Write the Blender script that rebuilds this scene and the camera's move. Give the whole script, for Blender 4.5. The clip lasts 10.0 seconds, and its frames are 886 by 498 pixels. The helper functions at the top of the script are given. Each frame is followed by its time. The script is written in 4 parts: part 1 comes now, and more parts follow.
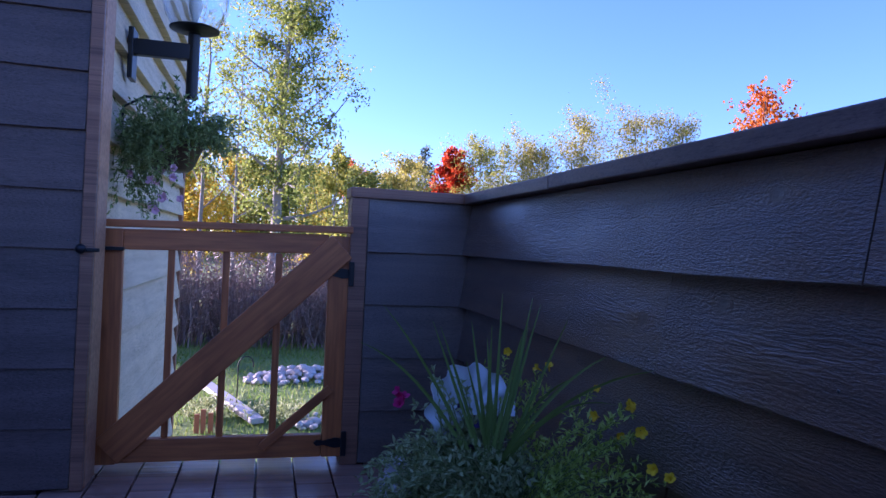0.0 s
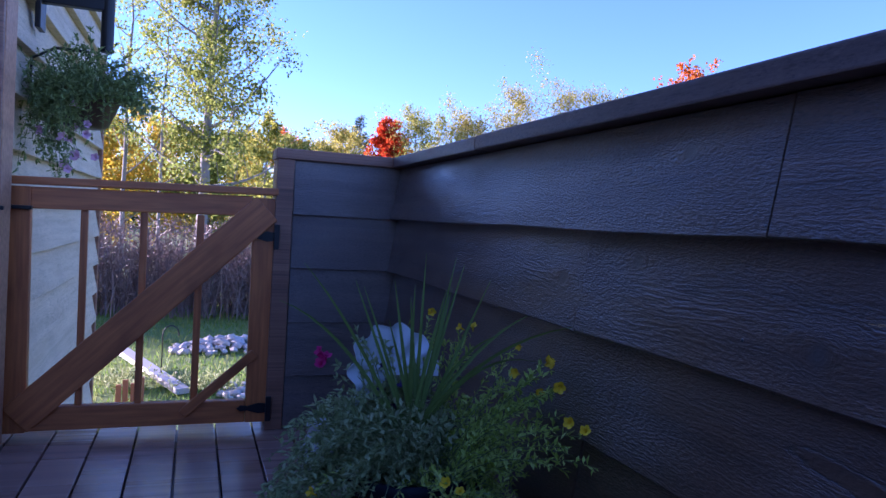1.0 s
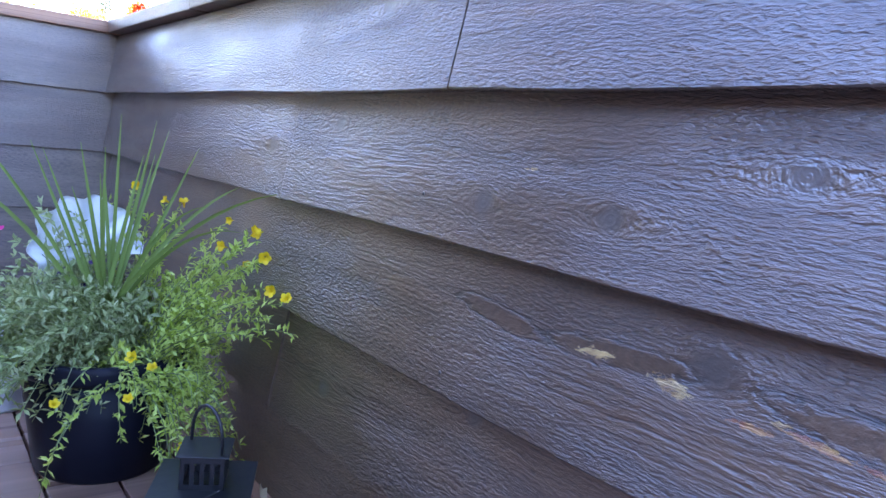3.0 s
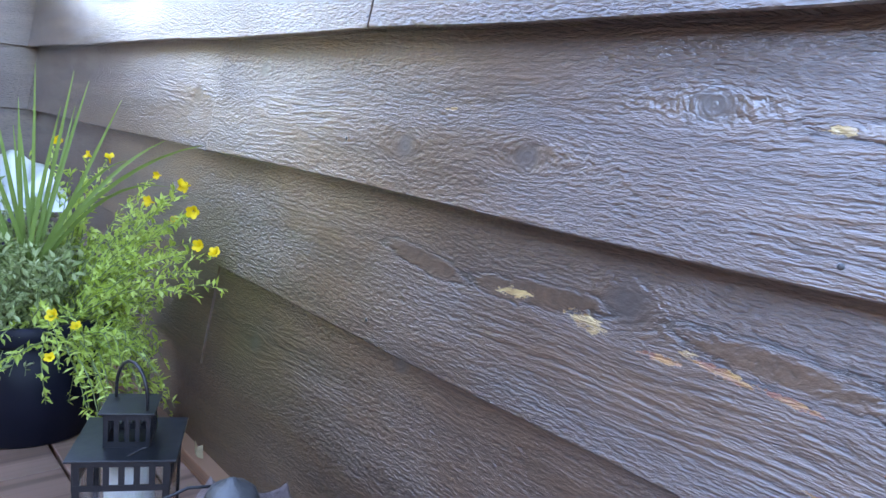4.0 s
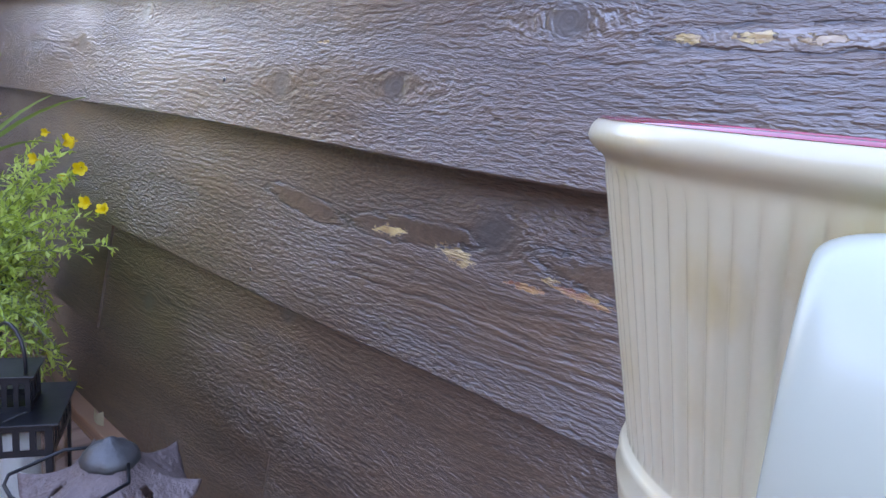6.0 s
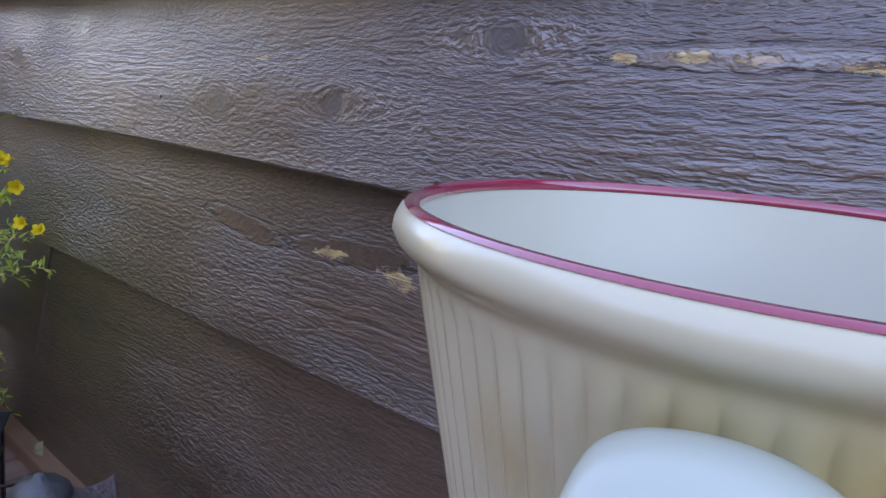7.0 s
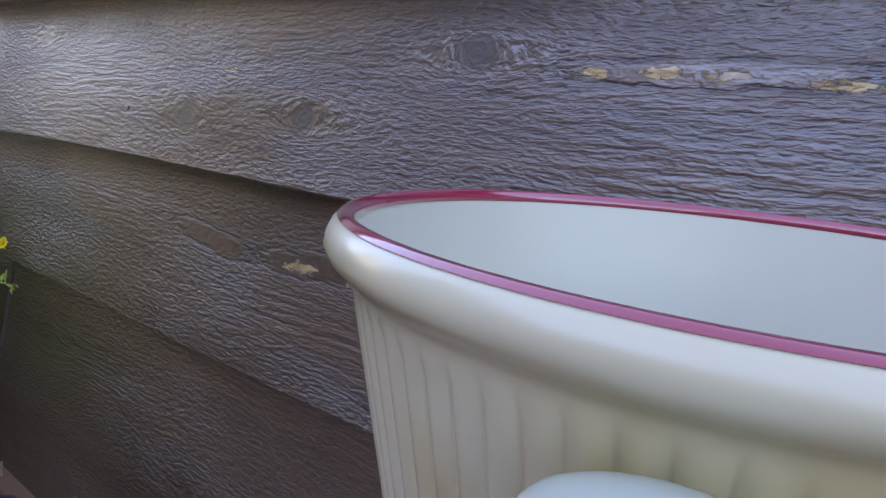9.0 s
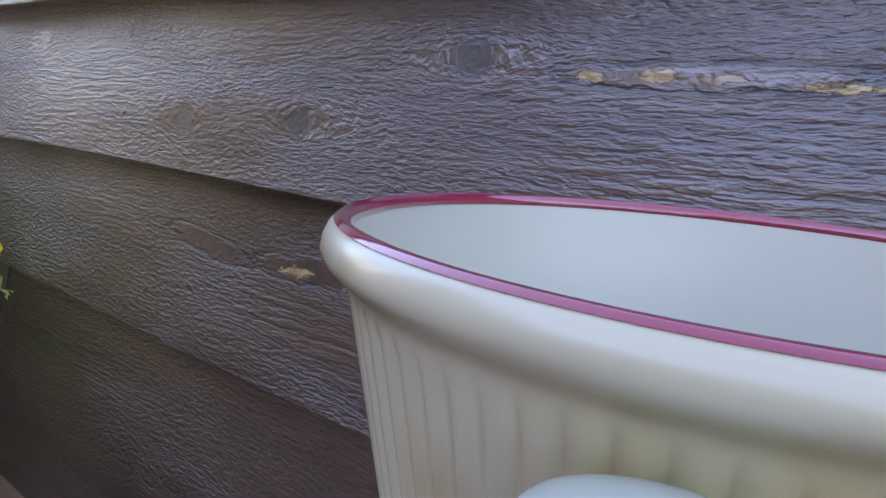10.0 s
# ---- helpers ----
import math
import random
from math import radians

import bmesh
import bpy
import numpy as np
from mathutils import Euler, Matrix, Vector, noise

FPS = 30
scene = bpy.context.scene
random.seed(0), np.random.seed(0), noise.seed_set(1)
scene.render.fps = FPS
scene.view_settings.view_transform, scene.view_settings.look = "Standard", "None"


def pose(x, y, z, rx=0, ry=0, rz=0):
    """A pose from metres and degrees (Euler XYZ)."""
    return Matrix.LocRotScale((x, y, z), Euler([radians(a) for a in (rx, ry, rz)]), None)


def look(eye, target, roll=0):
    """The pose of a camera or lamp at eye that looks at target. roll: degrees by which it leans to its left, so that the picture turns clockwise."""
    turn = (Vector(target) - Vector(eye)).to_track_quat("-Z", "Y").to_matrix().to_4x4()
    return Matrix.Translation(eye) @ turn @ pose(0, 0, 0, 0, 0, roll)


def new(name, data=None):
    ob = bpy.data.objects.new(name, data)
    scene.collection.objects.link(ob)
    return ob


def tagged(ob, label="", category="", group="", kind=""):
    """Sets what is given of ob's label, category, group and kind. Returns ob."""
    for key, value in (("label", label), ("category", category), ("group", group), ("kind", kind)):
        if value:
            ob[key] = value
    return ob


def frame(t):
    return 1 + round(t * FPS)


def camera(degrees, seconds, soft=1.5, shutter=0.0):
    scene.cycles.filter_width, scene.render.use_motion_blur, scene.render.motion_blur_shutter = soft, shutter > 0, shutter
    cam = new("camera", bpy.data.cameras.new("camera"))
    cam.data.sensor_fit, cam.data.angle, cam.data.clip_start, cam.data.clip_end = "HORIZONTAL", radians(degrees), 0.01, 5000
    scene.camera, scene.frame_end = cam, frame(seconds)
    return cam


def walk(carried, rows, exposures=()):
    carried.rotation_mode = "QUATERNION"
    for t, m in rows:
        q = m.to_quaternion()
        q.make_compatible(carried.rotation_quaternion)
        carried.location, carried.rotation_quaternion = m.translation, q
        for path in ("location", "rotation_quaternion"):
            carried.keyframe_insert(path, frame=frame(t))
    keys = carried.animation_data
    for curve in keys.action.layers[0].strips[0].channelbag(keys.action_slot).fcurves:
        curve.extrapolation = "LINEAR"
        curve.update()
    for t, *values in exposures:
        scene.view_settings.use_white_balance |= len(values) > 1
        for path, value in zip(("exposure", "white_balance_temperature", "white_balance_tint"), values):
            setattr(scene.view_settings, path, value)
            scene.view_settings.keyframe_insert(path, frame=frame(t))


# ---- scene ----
cam = camera(63.5, 10.0)
# seconds, eye in metres, turn in degrees
ROWS = [
    (0.0, -0.7640, 0.0000, 0.8230, 89.97, -2.80, -13.97),
    (0.5, -0.7590, -0.0020, 0.8140, 89.25, -3.20, -15.89),
    (1.0, -0.7350, 0.0070, 0.7940, 88.02, -3.40, -19.19),
    (1.5, -0.7000, 0.0080, 0.7720, 86.52, -3.79, -23.57),
    (2.0, -0.6590, 0.0080, 0.7520, 84.94, -4.28, -28.46),
    (2.5, -0.6250, -0.0040, 0.7340, 83.49, -4.97, -33.60),
    (3.0, -0.6030, -0.0100, 0.7170, 82.40, -6.05, -37.31),
    (4.3, -0.5460, -0.0380, 0.6830, 79.41, -5.41, -41.39),
    (4.5, -0.5350, -0.0440, 0.6730, 79.17, -5.30, -41.64),
    (5.0, -0.5189, -0.0600, 0.6584, 78.38, -5.31, -42.81),
    (5.5, -0.5028, -0.0666, 0.6563, 78.19, -5.48, -43.98),
    (6.8, -0.4615, -0.0752, 0.6736, 78.53, -4.61, -47.24),
    (7.0, -0.4538, -0.0705, 0.6716, 79.04, -4.85, -47.82),
    (7.5, -0.4460, -0.0690, 0.6705, 79.54, -4.82, -48.87),
    (8.5, -0.4460, -0.0690, 0.6705, 80.19, -4.94, -49.66),
    (9.0, -0.4460, -0.0690, 0.6705, 80.42, -5.34, -49.72),
    (10.0, -0.4460, -0.0690, 0.6705, 80.74, -5.14, -50.04),
]
EXPOSURES = [(0.0, 1.85, 5500, 55), (1.5, 2.15, 5500, 55), (2.0, 3.7, 6300, 48), (2.5, 4.6, 7000, 46), (3.2, 5.0, 8500, 39), (4.3, 5.45, 10800, 32), (5.0, 5.3, 10900, 36),
             (5.7, 5.1, 11300, 40), (6.8, 4.3, 11500, 43), (7.5, 4.15, 11500, 43), (10.0, 4.1, 11500, 43)]
walk(cam, [(t, pose(x, y, z, rx, ry, rz)) for t, x, y, z, rx, ry, rz in ROWS], EXPOSURES)

# ---- light: low sun behind the house, clear sky ----
SUN_EL, SUN_AZ = radians(12), math.atan2(0.58, -0.81)
to_sun = Vector((math.cos(SUN_AZ) * math.cos(SUN_EL), math.sin(SUN_AZ) * math.cos(SUN_EL), math.sin(SUN_EL)))
world = bpy.data.worlds.new("sky")
scene.world = world
world.use_nodes = True
wn = world.node_tree
sky = wn.nodes.new("ShaderNodeTexSky")
sky.sky_type, sky.sun_disc = "NISHITA", False
sky.sun_elevation, sky.sun_rotation = SUN_EL, math.pi / 2 - SUN_AZ
sky.air_density, sky.dust_density, sky.ozone_density = 1.0, 0.0, 5.0
wn.links.new(sky.outputs[0], wn.nodes["Background"].inputs[0])
wn.nodes["Background"].inputs[1].default_value = 0.11
sun = new("sun", bpy.data.lights.new("sun", "SUN"))
sun.data.energy, sun.data.angle, sun.data.color = 5.0, radians(0.5), (1.0, 0.88, 0.72)
sun.matrix_world = look(to_sun * 50, (0, 0, 0))


# ---- materials ----
class Nodes:
    """A short way to write node materials."""

    def __init__(self, name):
        self.mat = bpy.data.materials.new(name)
        self.mat.use_nodes = True
        self.tree = self.mat.node_tree
        self.bsdf = self.tree.nodes["Principled BSDF"]
        self.geo = self.tree.nodes.new("ShaderNodeNewGeometry")

    def put(self, value, socket):
        if isinstance(value, (int, float)):
            socket.default_value = value
        elif isinstance(value, tuple):
            socket.default_value = value if len(value) == len(socket.default_value) else (*value, 1)
        else:
            self.tree.links.new(value, socket)

    def math(self, op, a, b=0.0, c=0.0):
        n = self.tree.nodes.new("ShaderNodeMath")
        n.operation = op
        for s, v in zip(n.inputs, (a, b, c)):
            self.put(v, s)
        return n.outputs[0]

    def split(self, vec):
        n = self.tree.nodes.new("ShaderNodeSeparateXYZ")
        self.put(vec, n.inputs[0])
        return n.outputs

    def join(self, x, y, z):
        n = self.tree.nodes.new("ShaderNodeCombineXYZ")
        for s, v in zip(n.inputs, (x, y, z)):
            self.put(v, s)
        return n.outputs[0]

    def noise(self, vec, scale=1.0, detail=3.0, rough=0.55):
        n = self.tree.nodes.new("ShaderNodeTexNoise")
        self.put(vec, n.inputs["Vector"])
        n.inputs["Scale"].default_value, n.inputs["Detail"].default_value, n.inputs["Roughness"].default_value = scale, detail, rough
        return n.outputs[0]

    def ramp(self, fac, *stops):
        n = self.tree.nodes.new("ShaderNodeValToRGB")
        self.put(fac, n.inputs[0])
        el = n.color_ramp.elements
        while len(el) < len(stops):
            el.new(0.5)
        for e, (p, c) in zip(el, stops):
            e.position, e.color = p, (*c, 1) if isinstance(c, tuple) else (c, c, c, 1)
        return n.outputs[0]

    def mix(self, fac, a, b):
        n = self.tree.nodes.new("ShaderNodeMix")
        n.data_type = "RGBA"
        self.put(fac, n.inputs[0])
        self.put(a, n.inputs[6])
        self.put(b, n.inputs[7])
        return n.outputs[2]

    def random(self):
        return self.tree.nodes.new("ShaderNodeObjectInfo").outputs["Random"]

    def island(self):
        return self.geo.outputs["Random Per Island"]

    def bump(self, height, strength=0.5, distance=0.002):
        n = self.tree.nodes.new("ShaderNodeBump")
        n.inputs["Strength"].default_value, n.inputs["Distance"].default_value = strength, distance
        self.put(height, n.inputs["Height"])
        self.tree.links.new(n.outputs[0], self.bsdf.inputs["Normal"])

    def done(self, color=None, rough=None, metal=None, **more):
        for key, v in (("Base Color", color), ("Roughness", rough), ("Metallic", metal), *more.items()):
            if v is not None:
                self.put(v, self.bsdf.inputs[key])
        return self.mat


def board_mat(name, along, dark, mid, rough=0.42, relief=0.8, knots=(), lenses=(), chips=(), rust=(), combed=(), pitch=0.0038, spec=0.5, coat=0.0, depth=0.0022):
    """Stained rough-sawn board: torn ripples of grain along one axis that part round knots and smooth lenses, chips of bare wood."""
    n = Nodes(name)
    p = n.split(n.geo.outputs["Position"])
    u, v = p["XYZ".index(along)], p[2]
    rnd = n.math("MULTIPLY", n.random(), 37.0)

    def field(su, sv, detail=2.0, r=0.55, vv=None):
        return n.noise(n.join(n.math("MULTIPLY", u, su), n.math("MULTIPLY", v if vv is None else vv, sv), rnd), 1.0, detail, r)

    def spot(cu, cv, lu, lv, tilt=0.0, sharp=1.0):
        du = n.math("SUBTRACT", u, cu)
        dv = n.math("MULTIPLY_ADD", du, -tilt, n.math("SUBTRACT", v, cv))
        a, b = n.math("MULTIPLY", du, 1.0 / lu), n.math("MULTIPLY", dv, 1.0 / lv)
        r2 = n.math("ADD", n.math("MULTIPLY", a, a), n.math("MULTIPLY", b, b))
        return n.math("POWER", 2.718, n.math("MULTIPLY", n.math("POWER", r2, sharp), -1.0)), dv, r2

    def most(a, b):
        return b if a is None else n.math("MAXIMUM", a, b)

    g = n.math("MULTIPLY_ADD", field(2.2, 7.0), 0.035, v)
    g = n.math("MULTIPLY_ADD", field(24.0, 50.0), 0.0032, g)
    disc = smooth = seam = swirl = None
    for ku, kv, size in knots:
        e, dv, _ = spot(ku, kv, size * 2.6, size * 1.2)
        g = n.math("SUBTRACT", g, n.math("MULTIPLY", n.math("MULTIPLY", dv, e), 0.75))
        core, _, r2 = spot(ku, kv, size * 0.85, size * 0.75, 0.0, 1.6)
        disc = most(disc, core)
        swirl = most(swirl, n.math("MULTIPLY", n.math("SINE", n.math("MULTIPLY", n.math("POWER", r2, 0.5), 17.0)), e))
    wob = n.math("MULTIPLY_ADD", field(32.0, 90.0, 4.0, 0.65), 2.6, -1.3)
    for cu, cv, lu, lv, tilt in lenses:
        e, dv, r2 = spot(cu, cv, lu, lv, tilt, 2.0)
        g = n.math("SUBTRACT", g, n.math("MULTIPLY", n.math("MULTIPLY", dv, e), 0.7))
        smooth = most(smooth, e)
        edge = n.math("SUBTRACT", n.math("ADD", r2, wob), 1.05)
        seam = most(seam, n.math("POWER", 2.718, n.math("MULTIPLY", n.math("MULTIPLY", edge, edge), -14.0)))
    broken = n.ramp(field(22.0, 60.0, 3.0), (0.40, 0.3), (0.58, 1.0))
    k = 1.0 / pitch
    short = field(k * 0.36, k, 2.0, 0.5, g)
    torn = field(k * 0.42, k * 1.5, 3.0, 0.6, g)
    lines = field(k * 0.09, k * 0.8, 2.0, 0.5, g)
    swap = n.ramp(field(1.7, 6.0), (0.48, 0.0), (0.68, 1.0))
    for cu, cv, lu, lv, tilt in combed:
        swap = n.math("MAXIMUM", swap, spot(cu, cv, lu, lv, tilt, 2.0)[0])
    wave = n.math("ADD", n.math("MULTIPLY", n.math("MULTIPLY_ADD", torn, 0.55, n.math("MULTIPLY", short, 0.6)), n.math("SUBTRACT", 1.0, swap)),
                  n.math("MULTIPLY", n.math("MULTIPLY_ADD", lines, 0.75, n.math("MULTIPLY", torn, 0.4)), swap))
    wave = n.ramp(wave, (0.40, 0.0), (0.74, 1.0))
    patch = n.ramp(field(3.0, 11.0, 3.0), (0.28, 0.30), (0.66, 1.0))
    h = n.math("MULTIPLY", wave, patch)
    if smooth is not None:
        h = n.math("MULTIPLY", h, n.math("MULTIPLY_ADD", smooth, -0.62, 1.0))
        h = n.math("MULTIPLY_ADD", smooth, 0.22, h)
        h = n.math("MULTIPLY_ADD", n.math("MULTIPLY", seam, broken), -0.5, h)
    h = n.math("MULTIPLY_ADD", field(150.0, 420.0, 2.0), 0.12, h)
    tone = field(1.6, 26.0, 4.0, 0.55, g)
    col = n.mix(n.ramp(tone, (0.3, 0.0), (0.7, 1.0)), dark, mid)
    # darker grooves and lighter crests put the relief's shade and glints into the colour
    col = n.mix(n.math("MULTIPLY", n.ramp(wave, (0.1, 1.0), (0.45, 0.0)), 0.6), col, tuple(c * 0.4 for c in dark))
    col = n.mix(n.math("MULTIPLY", n.ramp(wave, (0.6, 0.0), (1.0, 1.0)), 0.35), col, tuple(c * 1.5 for c in mid))
    stain = n.ramp(field(4.0, 1.2, 4.0, 0.65), (0.5, 0.0), (0.85, 0.4))
    col = n.mix(stain, col, tuple(c * 0.55 for c in dark))
    if smooth is not None:
        col = n.mix(n.math("MULTIPLY", smooth, 0.15), col, tuple(c * 1.2 for c in mid))
        col = n.mix(n.math("MULTIPLY", n.math("MULTIPLY", seam, broken), 0.9), col, tuple(c * 0.18 for c in dark))
    if disc is not None:
        col = n.mix(n.math("MULTIPLY", disc, 0.75), col, (0.050, 0.044, 0.042))
        h = n.math("MULTIPLY", h, n.math("MULTIPLY_ADD", disc, -0.75, 1.0))
        h = n.math("MULTIPLY_ADD", swirl, 0.05, h)
    for places, pale, deep, cover in ((chips, (0.56, 0.35, 0.13), (0.30, 0.15, 0.05), 0.50), (rust, (0.46, 0.20, 0.05), (0.24, 0.055, 0.02), 0.56)):
        bare = None
        for cu, cv, lu, lv, tilt in places:
            bare = most(bare, spot(cu, cv, lu, lv, tilt)[0])
        if bare is None:
            continue
        flake = n.noise(n.join(n.math("MULTIPLY", u, 95.0), n.math("MULTIPLY", v, 240.0), 3.0), 1.0, 5.0, 0.72)
        edge = n.ramp(n.math("MULTIPLY_ADD", bare, cover, flake), (0.85, 0.0), (0.90, 1.0))
        edge = n.math("MULTIPLY", edge, n.ramp(bare, (0.15, 0.0), (0.4, 1.0)))
        wood = n.mix(n.ramp(field(38.0, 130.0, 3.0), (0.38, 0.0), (0.6, 1.0)), pale, deep)
        col = n.mix(edge, col, wood)
        h = n.math("MULTIPLY_ADD", edge, -0.25, h)
        rough = n.math("MULTIPLY_ADD", edge, 0.3, rough)
    n.bump(h, relief, depth)
    rg = n.math("MULTIPLY_ADD", field(5.0, 12.0, 3.0), 0.22, n.math("ADD", rough, -0.08))
    n.put(spec, n.bsdf.inputs["Specular IOR Level"])
    n.put(coat, n.bsdf.inputs["Coat Weight"])
    n.put(0.10, n.bsdf.inputs["Coat Roughness"])
    n.put(1.58, n.bsdf.inputs["Coat IOR"])
    n.tree.links.new(n.bsdf.inputs["Normal"].links[0].from_socket, n.bsdf.inputs["Coat Normal"])
    return n.done(col, rg)


# knots: along, height, size
KNOTS = [(0.335, 0.548, 0.030), (0.67, 0.662, 0.020), (0.469, 0.667, 0.019), (0.279, 0.730, 0.024), (1.07, 0.750, 0.018), (1.32, 0.70, 0.022),
         (1.043, 0.294, 0.02), (0.66, 0.381, 0.018), (0.02, 0.51, 0.026), (0.95, 0.93, 0.022), (0.2, 0.90, 0.026), (-0.3, 0.72, 0.03), (0.72, 0.08, 0.02)]
# smooth lenses in the grain, chips of bare wood, rusty tears: along, height, half length, half height, slope
LENSES = [(0.625, 0.526, 0.085, 0.013, 0.10), (0.445, 0.528, 0.095, 0.014, -0.06), (0.19, 0.531, 0.095, 0.016, 0.04), (0.075, 0.536, 0.035, 0.012, 0.0),
          (0.10, 0.717, 0.11, 0.009, 0.0)]
CHIPS = [(0.473, 0.5235, 0.042, 0.008, -0.05), (0.376, 0.5175, 0.038, 0.012, 0.15), (0.265, 0.5195, 0.014, 0.005, 0.0), (0.228, 0.5155, 0.026, 0.0036, 0.1),
         (0.175, 0.716, 0.020, 0.006, 0.0), (0.128, 0.718, 0.024, 0.0065, 0.0), (0.085, 0.717, 0.024, 0.006, 0.0), (0.02, 0.713, 0.036, 0.005, 0.0), (0.60, 0.710, 0.016, 0.003, 0.0)]
RUST = [(0.29, 0.508, 0.030, 0.005, 0.0), (0.235, 0.514, 0.042, 0.0055, 0.1), (0.175, 0.5095, 0.038, 0.005, 0.1), (0.13, 0.45, 0.03, 0.003, 0.0)]
# long even grain
COMBED = [(0.28, 0.470, 0.34, 0.042, 0.0), (1.0, 0.30, 0.3, 0.05, 0.0), (0.0, 0.66, 0.25, 0.04, 0.0)]
M_WALL = board_mat("dark_stained_siding", "Y", (0.050, 0.024, 0.013), (0.115, 0.056, 0.030), 0.36, 1.0, KNOTS, LENSES, CHIPS, RUST, COMBED, spec=0.8, coat=1.0, depth=0.0017)
M_WALL_X = board_mat("dark_stained_siding_end", "X", (0.075, 0.045, 0.033), (0.15, 0.090, 0.066), 0.32, 0.7, spec=0.8, coat=0.3)
M_HOUSE = board_mat("dark_house_siding", "X", (0.075, 0.046, 0.040), (0.13, 0.080, 0.068), 0.40, 0.35)
M_TRIM = board_mat("brown_trim", "Z", (0.19, 0.078, 0.045), (0.34, 0.15, 0.085), 0.42, 0.25)
M_CAP = board_mat("dark_cap", "Y", (0.10, 0.06, 0.05), (0.17, 0.105, 0.084), 0.38, 0.2)
M_CREAM = board_mat("cream_siding", "Y", (0.56, 0.42, 0.26), (0.74, 0.58, 0.39), 0.6, 0.3)
M_DECK = board_mat("deck_board", "Y", (0.24, 0.125, 0.09), (0.44, 0.25, 0.185), 0.24, 0.25, pitch=0.011)


def cedar_mat(name, dark, mid, rough=0.5):
    n = Nodes(name)
    co = n.tree.nodes.new("ShaderNodeTexCoord").outputs["Object"]
    p = n.split(co)
    rnd = n.math("MULTIPLY", n.random(), 19.0)
    g = n.noise(n.join(n.math("MULTIPLY", p[0], 4.0), n.math("MULTIPLY", p[1], 55.0), n.math("MULTIPLY_ADD", p[2], 55.0, rnd)), 1.0, 4.0)
    big = n.noise(n.join(n.math("MULTIPLY", p[0], 5.0), n.math("MULTIPLY", p[2], 9.0), rnd), 1.0, 2.0)
    col = n.mix(n.ramp(g, (0.3, 0.0), (0.72, 1.0)), dark, mid)
    col = n.mix(n.ramp(big, (0.58, 0.0), (0.75, 0.6)), col, tuple(c * 0.5 for c in dark))
    n.bump(g, 0.3, 0.002)
    return n.done(col, rough)


M_GATE = cedar_mat("cedar_gate", (0.34, 0.085, 0.02), (0.64, 0.185, 0.045), 0.46)
M_JAMB = cedar_mat("cedar_jamb", (0.40, 0.18, 0.09), (0.62, 0.31, 0.17), 0.5)


def plain_mat(name, a, b, rough=0.5, metal=0.0, scale=30.0, relief=0.15, depth=0.002, **more):
    n = Nodes(name)
    pos = n.geo.outputs["Position"]
    f = n.noise(pos, scale, 4.0)
    big = n.noise(pos, scale * 0.13, 2.0)
    col = n.mix(n.math("MULTIPLY_ADD", big, 0.5, n.math("MULTIPLY", f, 0.5)), a, b)
    n.bump(f, relief, depth)
    return n.done(col, n.math("MULTIPLY_ADD", f, 0.2, rough - 0.1), metal, **more)


def leaf_mat(name, *tones, rough=0.5, through_light=0.35):
    n = Nodes(name)
    col = n.ramp(n.island(), *[(i / max(1, len(tones) - 1), c) for i, c in enumerate(tones)])
    col = n.mix(n.math("MULTIPLY", n.noise(n.geo.outputs["Position"], 9.0, 2.0), 0.2), col, tuple(c * 0.6 for c in tones[0]))
    n.done(col, rough, None, **{"Specular IOR Level": 0.3})
    tr = n.tree.nodes.new("ShaderNodeBsdfTranslucent")
    n.put(col, tr.inputs[0])
    mx = n.tree.nodes.new("ShaderNodeMixShader")
    mx.inputs[0].default_value = through_light
    n.tree.links.new(n.bsdf.outputs[0], mx.inputs[1])
    n.tree.links.new(tr.outputs[0], mx.inputs[2])
    n.tree.links.new(mx.outputs[0], n.tree.nodes["Material Output"].inputs[0])
    return n.mat


M_BLACK = plain_mat("black_metal", (0.004, 0.0045, 0.006), (0.008, 0.0085, 0.011), 0.40, 0.0, 60.0, 0.08, **{"Specular IOR Level": 0.4})
M_LANTERN = plain_mat("black_lantern_paint", (0.003, 0.0035, 0.005), (0.007, 0.008, 0.011), 0.34, 0.0, 60.0, 0.08, **{"Specular IOR Level": 0.55})
M_POT = plain_mat("black_plastic", (0.004, 0.005, 0.010), (0.008, 0.010, 0.018), 0.4, 0.0, 25.0, 0.1, **{"Specular IOR Level": 0.15})
M_SOIL = plain_mat("soil", (0.02, 0.013, 0.009), (0.05, 0.035, 0.025), 0.95, 0.0, 120.0, 0.8, 0.006)
M_RUST = plain_mat("rusty_cast_iron", (0.075, 0.045, 0.040), (0.26, 0.18, 0.165), 0.5, 0.15, 140.0, 1.0, 0.005)
M_IRON = plain_mat("grey_iron", (0.04, 0.043, 0.043), (0.13, 0.13, 0.125), 0.45, 0.5, 120.0, 0.5, 0.002)
M_CANDLE = plain_mat("ivory_wax", (0.74, 0.71, 0.62), (0.82, 0.79, 0.70), 0.5, 0.0, 40.0, 0.03)
M_SHELL = plain_mat("white_ceramic", (0.72, 0.76, 0.78), (0.82, 0.84, 0.84), 0.3, 0.0, 60.0, 0.1)
M_BARK = plain_mat("bark", (0.16, 0.14, 0.12), (0.42, 0.40, 0.36), 0.85, 0.0, 8.0, 0.6, 0.02)
M_TWIG = plain_mat("twig", (0.10, 0.075, 0.06), (0.20, 0.155, 0.13), 0.9, 0.0, 6.0, 0.3)
M_ROCK = plain_mat("pale_rock", (0.36, 0.34, 0.31), (0.62, 0.60, 0.56), 0.85, 0.0, 9.0, 0.6, 0.02)
